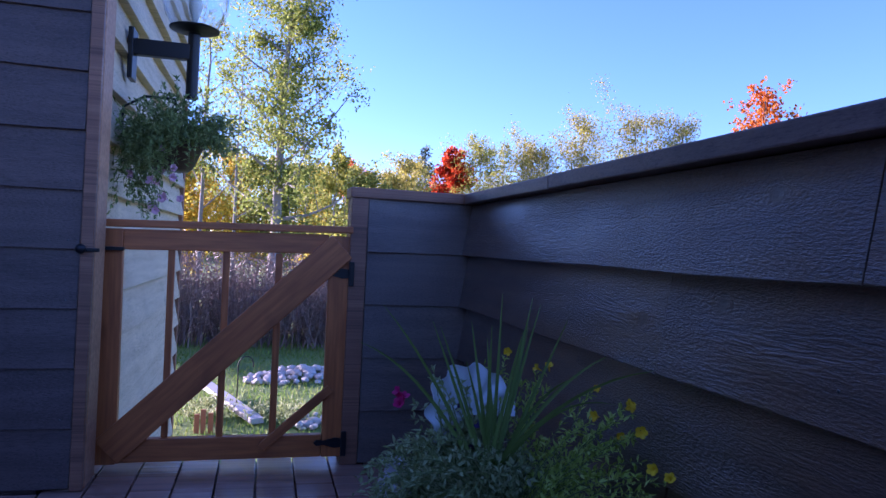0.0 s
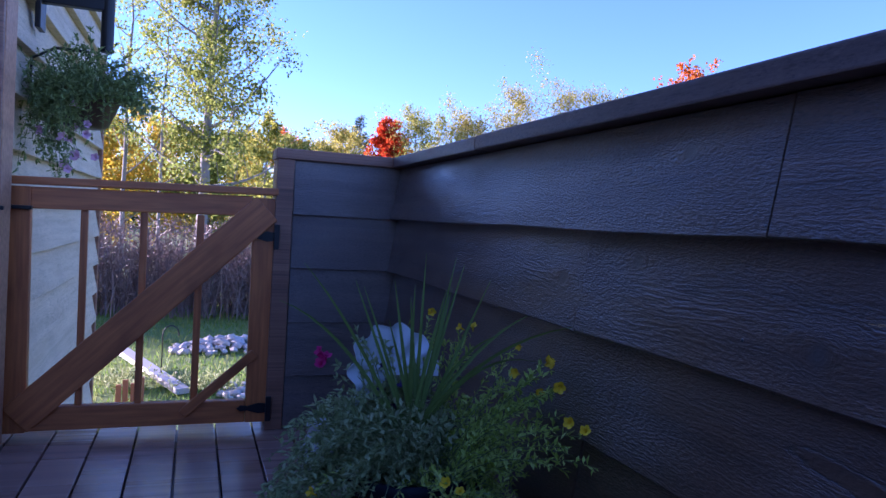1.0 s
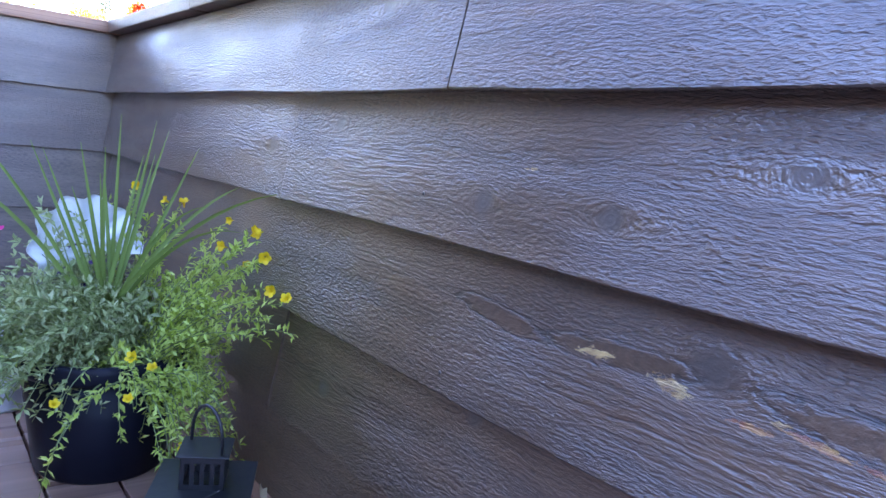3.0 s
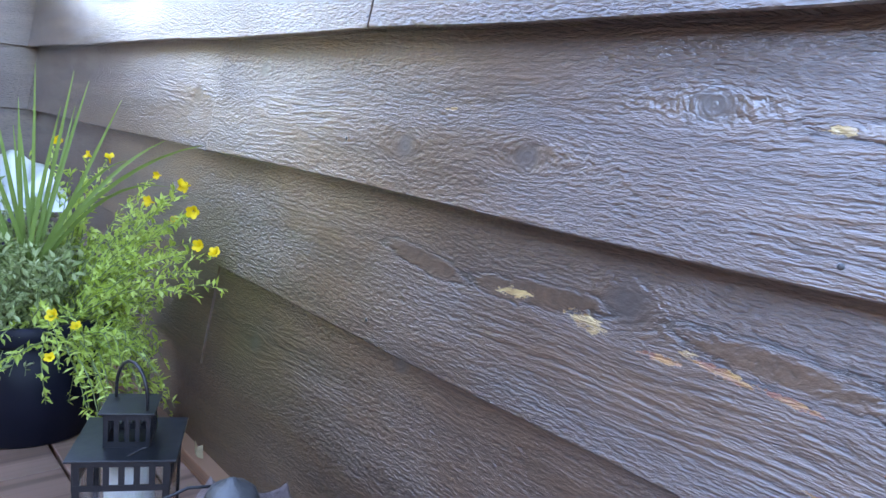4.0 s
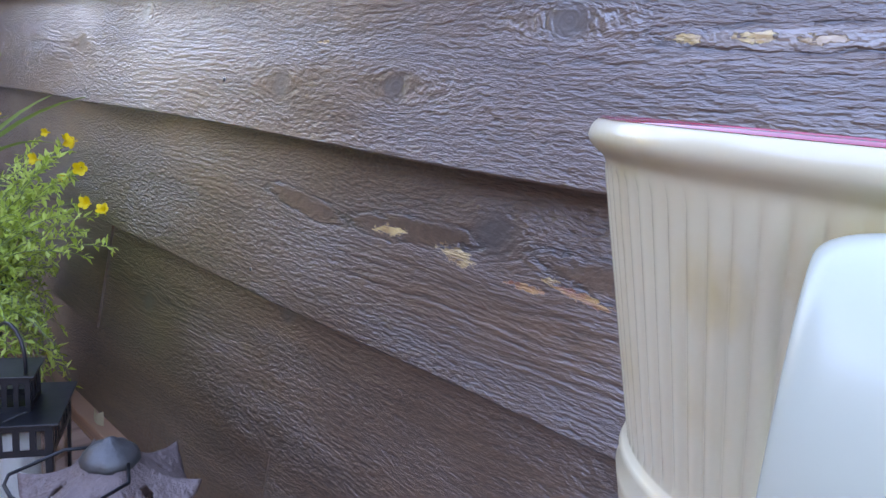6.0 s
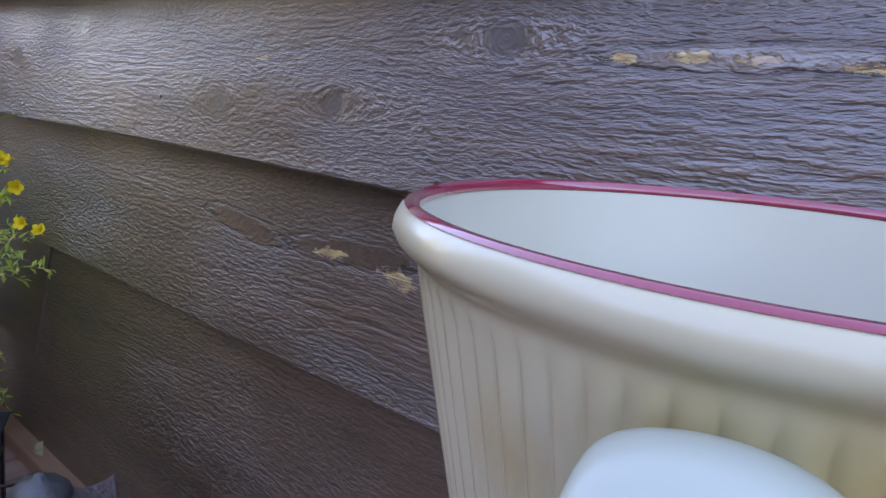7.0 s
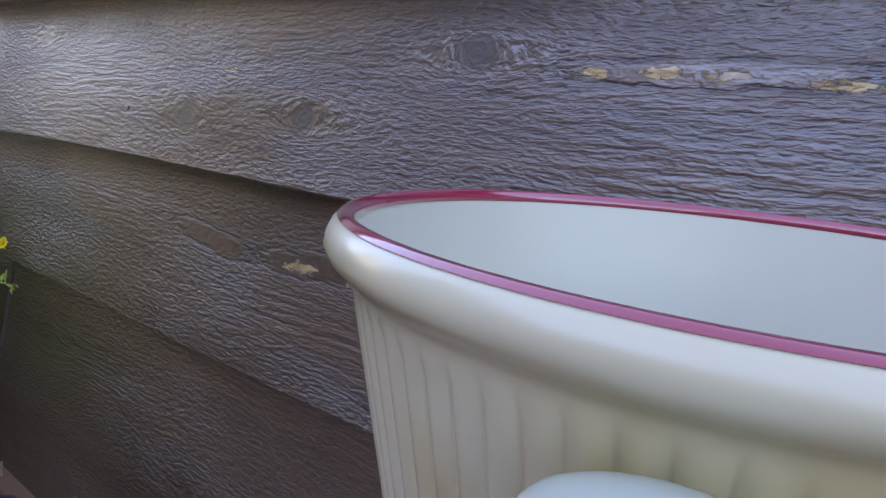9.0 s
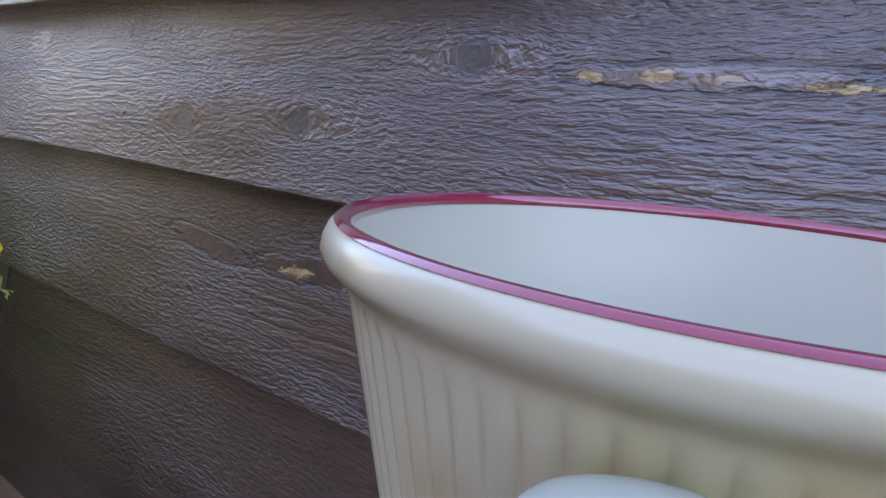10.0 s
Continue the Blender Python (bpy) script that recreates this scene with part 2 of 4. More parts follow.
M_PLANK = plain_mat("weathered_plank", (0.42, 0.42, 0.42), (0.58, 0.58, 0.57), 0.7, 0.0, 20.0, 0.2)
M_TERRA = plain_mat("terracotta", (0.30, 0.11, 0.05), (0.42, 0.18, 0.09), 0.8, 0.0, 40.0, 0.2)
M_STEM = plain_mat("green_stem", (0.10, 0.16, 0.05), (0.20, 0.26, 0.09), 0.6, 0.0, 30.0, 0.1)
M_DRY = plain_mat("dry_leaf", (0.36, 0.24, 0.12), (0.52, 0.38, 0.22), 0.8, 0.0, 90.0, 0.3)
M_LEAF_GREY = leaf_mat("grey_green_leaf", (0.22, 0.28, 0.10), (0.38, 0.45, 0.19), (0.56, 0.60, 0.33), through_light=0.4)
M_LEAF_BRIGHT = leaf_mat("bright_green_leaf", (0.28, 0.40, 0.06), (0.50, 0.64, 0.13), (0.70, 0.80, 0.27), through_light=0.5)
M_LEAF_SPIKE = leaf_mat("spike_leaf", (0.10, 0.18, 0.035), (0.19, 0.29, 0.07), rough=0.5, through_light=0.2)
M_LEAF_BASKET = leaf_mat("basket_leaf", (0.12, 0.18, 0.06), (0.24, 0.33, 0.11), (0.42, 0.50, 0.22), through_light=0.4)
M_YELLOW = leaf_mat("yellow_petal", (0.85, 0.52, 0.01), (0.92, 0.62, 0.03), through_light=0.3)
M_PINK = leaf_mat("pink_petal", (0.58, 0.015, 0.12), (0.70, 0.035, 0.18), through_light=0.3)
M_PALEPINK = leaf_mat("pale_pink_petal", (0.72, 0.35, 0.50), (0.80, 0.50, 0.60), through_light=0.3)
M_PURPLE = leaf_mat("dark_purple_petal", (0.03, 0.01, 0.06), (0.06, 0.015, 0.10), through_light=0.15)


# ---- builders ----
def part(name, bm, material, parent=None, label="", smooth=False):
    me = bpy.data.meshes.new(name)
    if isinstance(bm, tuple):
        me.from_pydata(bm[0], [], bm[1])
    else:
        bm.to_mesh(me)
        bm.free()
    if smooth:
        me.polygons.foreach_set("use_smooth", [True] * len(me.polygons))
    me.materials.append(material)
    me.update()
    ob = new(name, me)
    if parent is not None:
        ob.parent = parent
    if label:
        tagged(ob, label)
    return ob


def empty(name, x, y, z, label, category, rz=0.0, group="", kind=""):
    ob = new(name)
    ob.matrix_basis = pose(x, y, z, 0, 0, rz)
    return tagged(ob, label, category, group, kind)


def box_bm(x0, y0, z0, x1, y1, z1, bevel=0.0, bm=None, m=None):
    own = bm or bmesh.new()
    made = bmesh.ops.create_cube(own, size=1.0)["verts"]
    for v in made:
        v.co = Vector((x0 + (v.co.x + 0.5) * (x1 - x0), y0 + (v.co.y + 0.5) * (y1 - y0), z0 + (v.co.z + 0.5) * (z1 - z0)))
    if bevel:
        edges = list({e for v in made for e in v.link_edges})
        res = bmesh.ops.bevel(own, geom=edges, offset=bevel, segments=2, affect="EDGES", profile=0.6)
        made = list({v for v in res["verts"]} | {v for v in made if v.is_valid})
    if m is not None:
        bmesh.ops.transform(own, matrix=m, verts=[v for v in made if v.is_valid])
    return own


def lathe(profile, steps=48, bm=None, m=None, flute=None, caps=True):
    own = bm or bmesh.new()
    rings = []
    for k, (r, z) in enumerate(profile):
        ring = []
        for i in range(steps):
            a = 2 * math.pi * i / steps
            rr = r + (flute(k, a) if flute else 0.0)
            co = Vector((rr * math.cos(a), rr * math.sin(a), z))
            ring.append(own.verts.new(m @ co if m else co))
        rings.append(ring)
    for a, b in zip(rings, rings[1:]):
        for i in range(steps):
            own.faces.new((a[i], a[(i + 1) % steps], b[(i + 1) % steps], b[i]))
    for ring, flip in ((rings[0], True), (rings[-1], False)) if caps else ():
        if (ring[0].co - ring[steps // 2].co).length > 1e-6:
            own.faces.new(list(reversed(ring)) if flip else ring)
    return own


def tube(points, radii, sides=6, verts=None, faces=None):
    """A round bar along points, as vertex and face lists."""
    verts = [] if verts is None else verts
    faces = [] if faces is None else faces
    pts = [Vector(p) for p in points]
    if not hasattr(radii, "__len__"):
        radii = [radii] * len(pts)
    base = len(verts)
    side = None
    for i, p in enumerate(pts):
        d = (pts[min(i + 1, len(pts) - 1)] - pts[max(i - 1, 0)])
        d = d.normalized() if d.length > 1e-9 else Vector((0, 0, 1))
        ref = side if side is not None else (Vector((1, 0, 0)) if abs(d.x) < 0.8 else Vector((0, 1, 0)))
        side = (ref - d * ref.dot(d)).normalized()
        up = d.cross(side)
        for k in range(sides):
            a = 2 * math.pi * k / sides
            verts.append(tuple(p + (side * math.cos(a) + up * math.sin(a)) * radii[i]))
    for i in range(len(pts) - 1):
        for k in range(sides):
            a, b = base + i * sides, base + (i + 1) * sides
            faces.append((a + k, a + (k + 1) % sides, b + (k + 1) % sides, b + k))
    faces.append(tuple(base + k for k in reversed(range(sides))))
    faces.append(tuple(base + (len(pts) - 1) * sides + k for k in range(sides)))
    return verts, faces


def arc(a, b, sag, steps=8):
    """Points from a to b that bow by the vector sag."""
    a, b, s = Vector(a), Vector(b), Vector(sag)
    return [a.lerp(b, t) + s * (4 * t * (1 - t)) for t in (i / steps for i in range(steps + 1))]


def leaf(verts, faces, at, way, up, length, width, fold=0.25):
    """A pointed leaf, folded along its rib."""
    way = way.normalized()
    side = way.cross(up)
    side = side.normalized() if side.length > 1e-5 else Vector((1, 0, 0))
    nrm = side.cross(way)
    b = len(verts)
    mid = at + way * length * 0.5
    verts += [tuple(at), tuple(mid + side * width * 0.5 + nrm * width * fold), tuple(at + way * length), tuple(mid - side * width * 0.5 + nrm * width * fold), tuple(mid - nrm * width * 0.08)]
    faces += [(b, b + 1, b + 4), (b + 1, b + 2, b + 4), (b + 4, b + 2, b + 3), (b, b + 4, b + 3)]


def rand_dir(rng, up=0.0):
    v = Vector((rng.gauss(0, 1), rng.gauss(0, 1), rng.gauss(0, 1) + up))
    return v.normalized()


def lap_board(length, height, rng, proud=0.016, top=0.003, thick=0.024):
    """A tapered lap board along local y from 0 to length, its face towards -x, its lower edge at z 0."""
    steps = max(2, int(length / 0.09))
    verts, faces = [], []
    ph = rng.random() * 10
    for i in range(steps + 1):
        y = length * i / steps
        w = 0.0016 * math.sin(y * 7 + ph) + rng.uniform(-0.0007, 0.0007)
        d = 0.0014 * math.sin(y * 3.1 + ph * 2)
        for x, z in ((thick, height), (-top + d, height), (-(proud + top) * 0.5 + d, height * 0.5), (-proud + d, 0.0025 + w), (-proud + 0.0015 + d, 0.0005 + w), (0.004, 0.001 + w), (thick, 0.001)):
            verts.append((x, y, z))
    n = 7
    for i in range(steps):
        for k in range(n):
            a, b = i * n, (i + 1) * n
            faces.append((a + k, a + (k + 1) % n, b + (k + 1) % n, b + k))
    faces += [tuple(reversed(range(n))), tuple(steps * n + k for k in range(n))]
    me = bpy.data.meshes.new("board")
    me.from_pydata(verts, [], faces)
    me.update()
    return me


def board_wall(parent, material, rows, rng, proud=0.016, top=0.003):
    """rows: height of the lower edge, board height, ends and joints along the wall (local y)."""
    for z, height, stops in rows:
        for a, b in zip(stops, stops[1:]):
            me = lap_board(b - a - 0.0025, height, rng, proud, top)
            me.materials.append(material)
            ob = new("board", me)
            ob.parent = parent
            ob.matrix_basis = pose(rng.uniform(-0.0012, 0.0012), a + 0.00125, z + rng.uniform(-0.0015, 0.0015))


# ---- structure ----
rng = random.Random(4)
WALL_TOP = 0.998
wall_east = empty("wall_east", 0, 0, 0, "half-height deck wall of dark brown stained lap siding", "wall", kind="structure")
part("wall_core", box_bm(0.022, -2.6, -0.02, 0.12, 2.80, WALL_TOP), M_CAP, wall_east)
wall_end = empty("wall_north", 0, 2.688, 0, "short end wall of dark brown stained lap siding beside the gate", "wall", 90, kind="structure")
part("wall_core", box_bm(0.012, -0.03, -0.02, 0.11, 0.40, WALL_TOP - 0.002), M_CAP, wall_end)
cap = empty("trim", 0, 0, 0, "dark brown board capping the deck wall", "trim", kind="structure")
part("cap_board", box_bm(-0.026, 1.822, WALL_TOP, 0.14, 2.662, WALL_TOP + 0.039, 0.004), M_CAP, cap)
part("cap_board", box_bm(-0.028, -2.6, WALL_TOP + 0.001, 0.14, 1.818, WALL_TOP + 0.040, 0.004), M_CAP, cap)
part("cap_board", box_bm(-0.462, 2.664, WALL_TOP, 0.14, 2.812, WALL_TOP + 0.0385, 0.004), M_TRIM, cap)
post = empty("trim", 0, 0, 0, "reddish brown post trim at the end of the wall", "trim", kind="structure")
part("post_board", box_bm(-0.456, 2.668, 0.002, -0.394, 2.686, WALL_TOP - 0.001, 0.002), M_TRIM, post)
part("post_board", box_bm(-0.456, 2.688, 0.002, -0.412, 2.80, WALL_TOP - 0.001, 0.002), M_TRIM, post)

# deck on its frame
deck = empty("floor", 0, 0, 0, "reddish brown stained deck boards running to the gate", "deck", kind="structure")
part("joists", box_bm(-3.6, -2.6, -0.30, 0.12, 2.82, -0.032), M_CAP, deck)

# house: tall dark wall, lighter side behind the gate
house_front = empty("wall_west", -1.288, 2.48, 0, "house wall of dark brown stained lap siding", "wall", 90, kind="structure")
house_core = part("wall_core", box_bm(-9.0, 2.50, -0.9, -1.43, 5.77, 3.0), M_CAP)
tagged(house_core, "inner body of the house behind its siding", "wall", kind="structure")
house_core.name = "wall_house"
jamb = empty("trim", 0, 0, 0, "orange-brown cedar jamb at the latch side of the gate", "trim", kind="structure")
part("jamb_board", box_bm(-1.326, 2.457, 0.003, -1.288, 2.479, 2.95, 0.003), M_TRIM, jamb)
part("jamb_board", box_bm(-1.3125, 2.481, 0.003, -1.286, 2.62, 2.95, 0.003), M_JAMB, jamb)
side = empty("wall_side", -1.40, 0, 0, "house side of pale weathered lap siding", "wall", 180, kind="structure")
corner_trim = part("trim", box_bm(-1.46, 5.72, -0.8, -1.378, 5.80, 2.95, 0.004), M_TRIM)
tagged(corner_trim, "dark brown corner board of the house", "trim", kind="structure")

# unseen walls added behind the camera to close the deck
back = empty("wall_back", 0, 0, 0, "plain half-height wall closing the deck", "wall", kind="structure")
part("wall_core", box_bm(-3.9, -2.75, -0.9, 0.12, -2.61, 1.0), M_CAP, back)
# added tall and brown to keep low sky out of the siding's reflections
unseen_wall = empty("unseen_outer_wall", 0, 0, 0, "added unseen brown wall at the far side of the deck, blocking low sky", "wall", kind="structure")
part("wall_core", box_bm(-3.9, -2.6, -0.9, -3.6, 2.47, 2.1), M_TRIM, unseen_wall)

# ---- ground and distance ----
GROUND = -0.8


def ground_mat():
    n = Nodes("lawn")
    pos = n.geo.outputs["Position"]
    a = n.noise(pos, 0.7, 4.0)
    b = n.noise(pos, 14.0, 4.0)
    col = n.mix(n.ramp(a, (0.35, 0.0), (0.7, 1.0)), (0.09, 0.20, 0.035), (0.20, 0.30, 0.06))
    col = n.mix(n.math("MULTIPLY", b, 0.5), col, (0.16, 0.15, 0.06))
    n.bump(b, 0.6, 0.03)
    return n.done(col, 0.9)


def ground_height(x, y):
    d = math.hypot(x, y)
    return GROUND + 0.05 * noise.noise(Vector((x * 0.35, y * 0.35, 0))) + (0.9 * noise.noise(Vector((x * 0.03, y * 0.03, 3))) if d > 30 else 0.0)


verts, faces = [], []
rings = [0.0, 2, 4, 5, 6, 7, 8, 9, 10, 12, 14, 17, 20, 25, 32, 45, 70, 120, 250, 600, 1500, 3500]
SEG = 72
for r in rings:
    for k in range(SEG):
        a = 2 * math.pi * k / SEG
        x, y = r * math.cos(a), r * math.sin(a)
        verts.append((x, y, ground_height(x, y)))
for i in range(len(rings) - 1):
    for k in range(SEG):
        faces.append((i * SEG + k, i * SEG + (k + 1) % SEG, (i + 1) * SEG + (k + 1) % SEG, (i + 1) * SEG + k))
ground = part("ground", (verts, faces), ground_mat(), smooth=True)
tagged(ground, "mown lawn with fallen leaves reaching the woods", "ground", kind="structure")

# grass tufts on the lawn near the gate
rng = random.Random(11)
verts, faces = [], []
for _ in range(16000):
    x, y = rng.uniform(-2.6, 2.2), rng.uniform(5.6, 11.5)
    s = rng.uniform(0.03, 0.075)
    at = Vector((x, y, ground_height(x, y) - 0.004))
    w = Vector((rng.gauss(0, 0.35), rng.gauss(0, 0.35), 1)).normalized()
    sd = w.cross(Vector((rng.gauss(0, 1), rng.gauss(0, 1), 0.01))).normalized() * 0.006
    b = len(verts)
    verts += [tuple(at - sd), tuple(at + sd), tuple(at + w * s)]
    faces.append((b, b + 1, b + 2))
grass = part("grass", (verts, faces), leaf_mat("grass_blade", (0.12, 0.24, 0.04), (0.20, 0.34, 0.06), (0.36, 0.40, 0.12), through_light=0.5))
tagged(grass, "short green lawn grass", "grass", kind="stuff")


# ---- trees ----
def tree(name, x, y, height, girth, crown_low, spread, leaf_material, n_leaves, leaf_size, label, seed, bark=None, n_limbs=16, lean=0.0, clump=1.0, rise=0.55):
    """Tapered trunk, limbs and twigs; leaves sit in clumps along the twigs."""
    rng = random.Random(seed)
    base_z = ground_height(x, y) - 0.05
    root = empty(name, x, y, base_z, label, "tree")
    verts, faces = [], []
    top = Vector((lean, rng.uniform(-0.2, 0.2), height))
    wob = [Vector((rng.gauss(0, 0.03), rng.gauss(0, 0.03), 0)) * height * 0.18 for _ in range(9)]
    spine = [Vector((0, 0, 0)).lerp(top, i / 8) + (wob[i] * (i / 8) if 0 < i else Vector()) for i in range(9)]
    tube(spine, [girth * (1 - 0.85 * i / 8) for i in range(9)], 8, verts, faces)
    tips = []
    for k in range(n_limbs):
        f = crown_low + (0.97 - crown_low) * (k + rng.random() * 0.7) / n_limbs
        seg = min(7, int(f * 8))
        start = spine[seg].lerp(spine[seg + 1], f * 8 - seg)
        az = k * 2.4 + rng.uniform(-0.5, 0.5)
        reach = spread * (1.0 - 0.65 * max(0.0, (f - crown_low) / (1 - crown_low)) ** 1.5) * rng.uniform(0.6, 1.1)
        end = start + Vector((math.cos(az) * reach, math.sin(az) * reach, reach * rise * rng.uniform(0.6, 1.5)))
        limb = arc(start, end, (0, 0, -0.08 * reach), 5)
        g0 = girth * (1 - 0.85 * f) * 0.5
        tube(limb, [g0 * (1 - 0.8 * i / 5) for i in range(6)], 5, verts, faces)
        for j in range(7):
            s = limb[1 + j % 5]
            tip = s + Vector((rng.gauss(0, 0.33), rng.gauss(0, 0.33), rng.gauss(0.12, 0.26))) * reach
            tube([s, s.lerp(tip, 0.5) + rand_dir(rng) * 0.05 * reach, tip], [g0 * 0.28, g0 * 0.18, g0 * 0.07], 3, verts, faces)
            tips.append((s, tip))
    part("trunk", (verts, faces), bark or M_BARK, root, smooth=True)
    if n_leaves:
        verts, faces = [], []
        per = max(1, n_leaves // len(tips))
        for s, tip in tips:
            sz = (tip - s).length
            for _ in range(int(per * rng.uniform(0.3, 1.7))):
                at = s.lerp(tip, rng.uniform(0.25, 1.15)) + rand_dir(rng) * rng.random() ** 0.7 * (0.22 * sz + 0.09 * spread) * clump
                ls = leaf_size * rng.uniform(0.6, 1.3)
                leaf(verts, faces, at, rand_dir(rng), rand_dir(rng), ls, ls * 0.75, 0.1)
        part("crown", (verts, faces), leaf_material, root)
    return root


def conifer(name, x, y, height, spread, label, seed, material):
    rng = random.Random(seed)
    root = empty(name, x, y, ground_height(x, y) - 0.05, label, "tree")
    part("trunk", tube([(0, 0, 0), (0, 0, height * 0.5), (0, 0, height)], [0.14, 0.08, 0.012], 7), M_BARK, root, smooth=True)
    verts, faces = [], []
    z = 0.12 * height
    while z < height * 0.99:
        r = spread * (1 - z / height) ** 0.85 + 0.05
        for k in range(8):
            az = rng.uniform(0, 6.3)
            tip = Vector((math.cos(az) * r, math.sin(az) * r, z - r * 0.12 + rng.uniform(-0.05, 0.1)))
            root_pt = Vector((0, 0, z))
            for j in range(int(8 + 26 * r)):
                t = rng.random() ** 0.7
                at = root_pt.lerp(tip, t) + Vector((rng.gauss(0, 0.06), rng.gauss(0, 0.06), rng.gauss(-0.03, 0.05)))
                leaf(verts, faces, at, (tip - root_pt).normalized() + rand_dir(rng) * 0.8, rand_dir(rng), rng.uniform(0.12, 0.24), 0.05)
        z += height * 0.035
    part("crown", (verts, faces), material, root)
    return root


T_ASPEN = leaf_mat("aspen_leaf", (0.15, 0.20, 0.04), (0.26, 0.33, 0.07), (0.44, 0.45, 0.10), through_light=0.6)
T_GOLD = leaf_mat("golden_leaf", (0.60, 0.40, 0.03), (0.78, 0.58, 0.06), (0.52, 0.48, 0.07), through_light=0.6)
T_GREEN = leaf_mat("autumn_green_leaf", (0.20, 0.24, 0.05), (0.38, 0.40, 0.08), (0.55, 0.50, 0.10), through_light=0.6)
T_OLIVE = leaf_mat("olive_leaf", (0.28, 0.27, 0.06), (0.44, 0.41, 0.09), (0.56, 0.47, 0.10), through_light=0.6)
T_RED = leaf_mat("red_leaf", (0.55, 0.05, 0.015), (0.72, 0.10, 0.02), (0.60, 0.16, 0.03), through_light=0.6)
T_ORANGE = leaf_mat("orange_leaf", (0.60, 0.14, 0.02), (0.70, 0.22, 0.03), (0.75, 0.28, 0.05), through_light=0.6)
T_SPRUCE = leaf_mat("spruce_needle", (0.05, 0.09, 0.04), (0.10, 0.15, 0.07), through_light=0.15)

tree("aspen_tree", -0.60, 15.5, 8.2, 0.13, 0.24, 1.75, T_ASPEN, 24000, 0.066, "tall aspen with pale bark and thinning green-gold leaves", 21, n_limbs=24, lean=0.15, rise=0.6, clump=1.25)
tree("aspen_tree", 0.75, 16.5, 3.9, 0.05, 0.3, 1.1, T_GREEN, 3000, 0.08, "young aspen with sparse green leaves beside the tall one", 22, n_limbs=12)
tree("aspen_tree", -2.2, 17.0, 7.6, 0.06, 0.3, 1.2, T_ASPEN, 1500, 0.08, "slim nearly bare aspen behind the house corner", 23, n_limbs=16, rise=1.0)
tree("aspen_tree", -1.55, 19.0, 7.0, 0.05, 0.3, 1.0, T_ASPEN, 900, 0.08, "slim nearly bare aspen behind the house corner", 24, n_limbs=14, rise=1.1)
for i, (x, y, h, w, mat, lab) in enumerate([
        (-3.4, 24, 4.4, 1.5, T_GOLD, "golden-leaved tree at the edge of the woods"), (-1.8, 26, 4.4, 1.7, T_GOLD, "golden-leaved tree at the edge of the woods"),
        (-0.3, 25, 4.0, 1.5, T_GREEN, "yellow-green tree at the edge of the woods"), (1.1, 27, 4.3, 1.6, T_GOLD, "golden-leaved tree at the edge of the woods"),
        (2.6, 26, 4.2, 1.6, T_GREEN, "yellow-green tree at the edge of the woods"), (4.2, 29, 4.4, 1.7, T_OLIVE, "olive-green tree at the edge of the woods"),
        (-5.0, 28, 4.8, 1.8, T_GREEN, "yellow-green tree at the edge of the woods"), (3.4, 33, 5.0, 1.3, T_ORANGE, "orange maple among the far trees"),
        (6.2, 36, 6.2, 1.9, T_OLIVE, "olive-green tree at the edge of the woods"), (10.6, 38, 7.4, 2.2, T_GREEN, "yellow-green tree above the deck wall"),
        (13.2, 37, 7.6, 2.4, T_OLIVE, "olive-green tree above the deck wall"), (15.8, 36, 9.0, 2.6, T_OLIVE, "sparse grey-green poplar above the deck wall"),
        (18.4, 35, 9.6, 2.6, T_OLIVE, "sparse grey-green poplar above the deck wall"), (20.6, 34, 9.2, 2.4, T_OLIVE, "sparse grey-green poplar above the deck wall")]):
    tree("deciduous_tree", x, y, h, 0.1, 0.18, w * 1.2, mat, 12000, 0.10, lab, 40 + i, n_limbs=18, clump=1.35)
tree("maple_tree", 9.2, 39, 6.8, 0.12, 0.2, 1.75, T_RED, 12000, 0.17, "bright red autumn maple", 71, n_limbs=22, rise=0.8)
tree("maple_tree", 22.8, 30.5, 10.1, 0.16, 0.35, 2.3, T_ORANGE, 3000, 0.19, "half-bare orange autumn maple", 72, n_limbs=18, rise=0.9)
conifer("spruce_tree", 7.9, 40, 7.6, 1.7, "dark green spruce above the deck wall", 81, T_SPRUCE)
conifer("spruce_tree", 12.6, 40, 8.2, 2.4, "broad olive-green pine above the wall", 82, T_GREEN)
conifer("spruce_tree", 14.9, 42, 8.2, 1.6, "slim spruce among the far trees", 83, T_SPRUCE)

# far woods that close the horizon
rng = random.Random(5)
verts, faces = [], []
for _ in range(26000):
    a = rng.uniform(0, 2 * math.pi)
    r = rng.uniform(58, 75)
    x, y = r * math.cos(a), r * math.sin(a)
    h = 3.2 + 1.6 * noise.noise(Vector((a * 6, 0, 1)))
    at = Vector((x, y, ground_height(x, y) + rng.random() ** 0.8 * h))
    leaf(verts, faces, at, rand_dir(rng), rand_dir(rng), rng.uniform(0.5, 1.1), rng.uniform(0.4, 0.8), 0.1)
woods = part("woods", (verts, faces), leaf_mat("far_leaf", (0.08, 0.11, 0.03), (0.20, 0.20, 0.05), (0.32, 0.22, 0.03)))
tagged(woods, "far autumn woods in green and gold", "woods", kind="stuff")

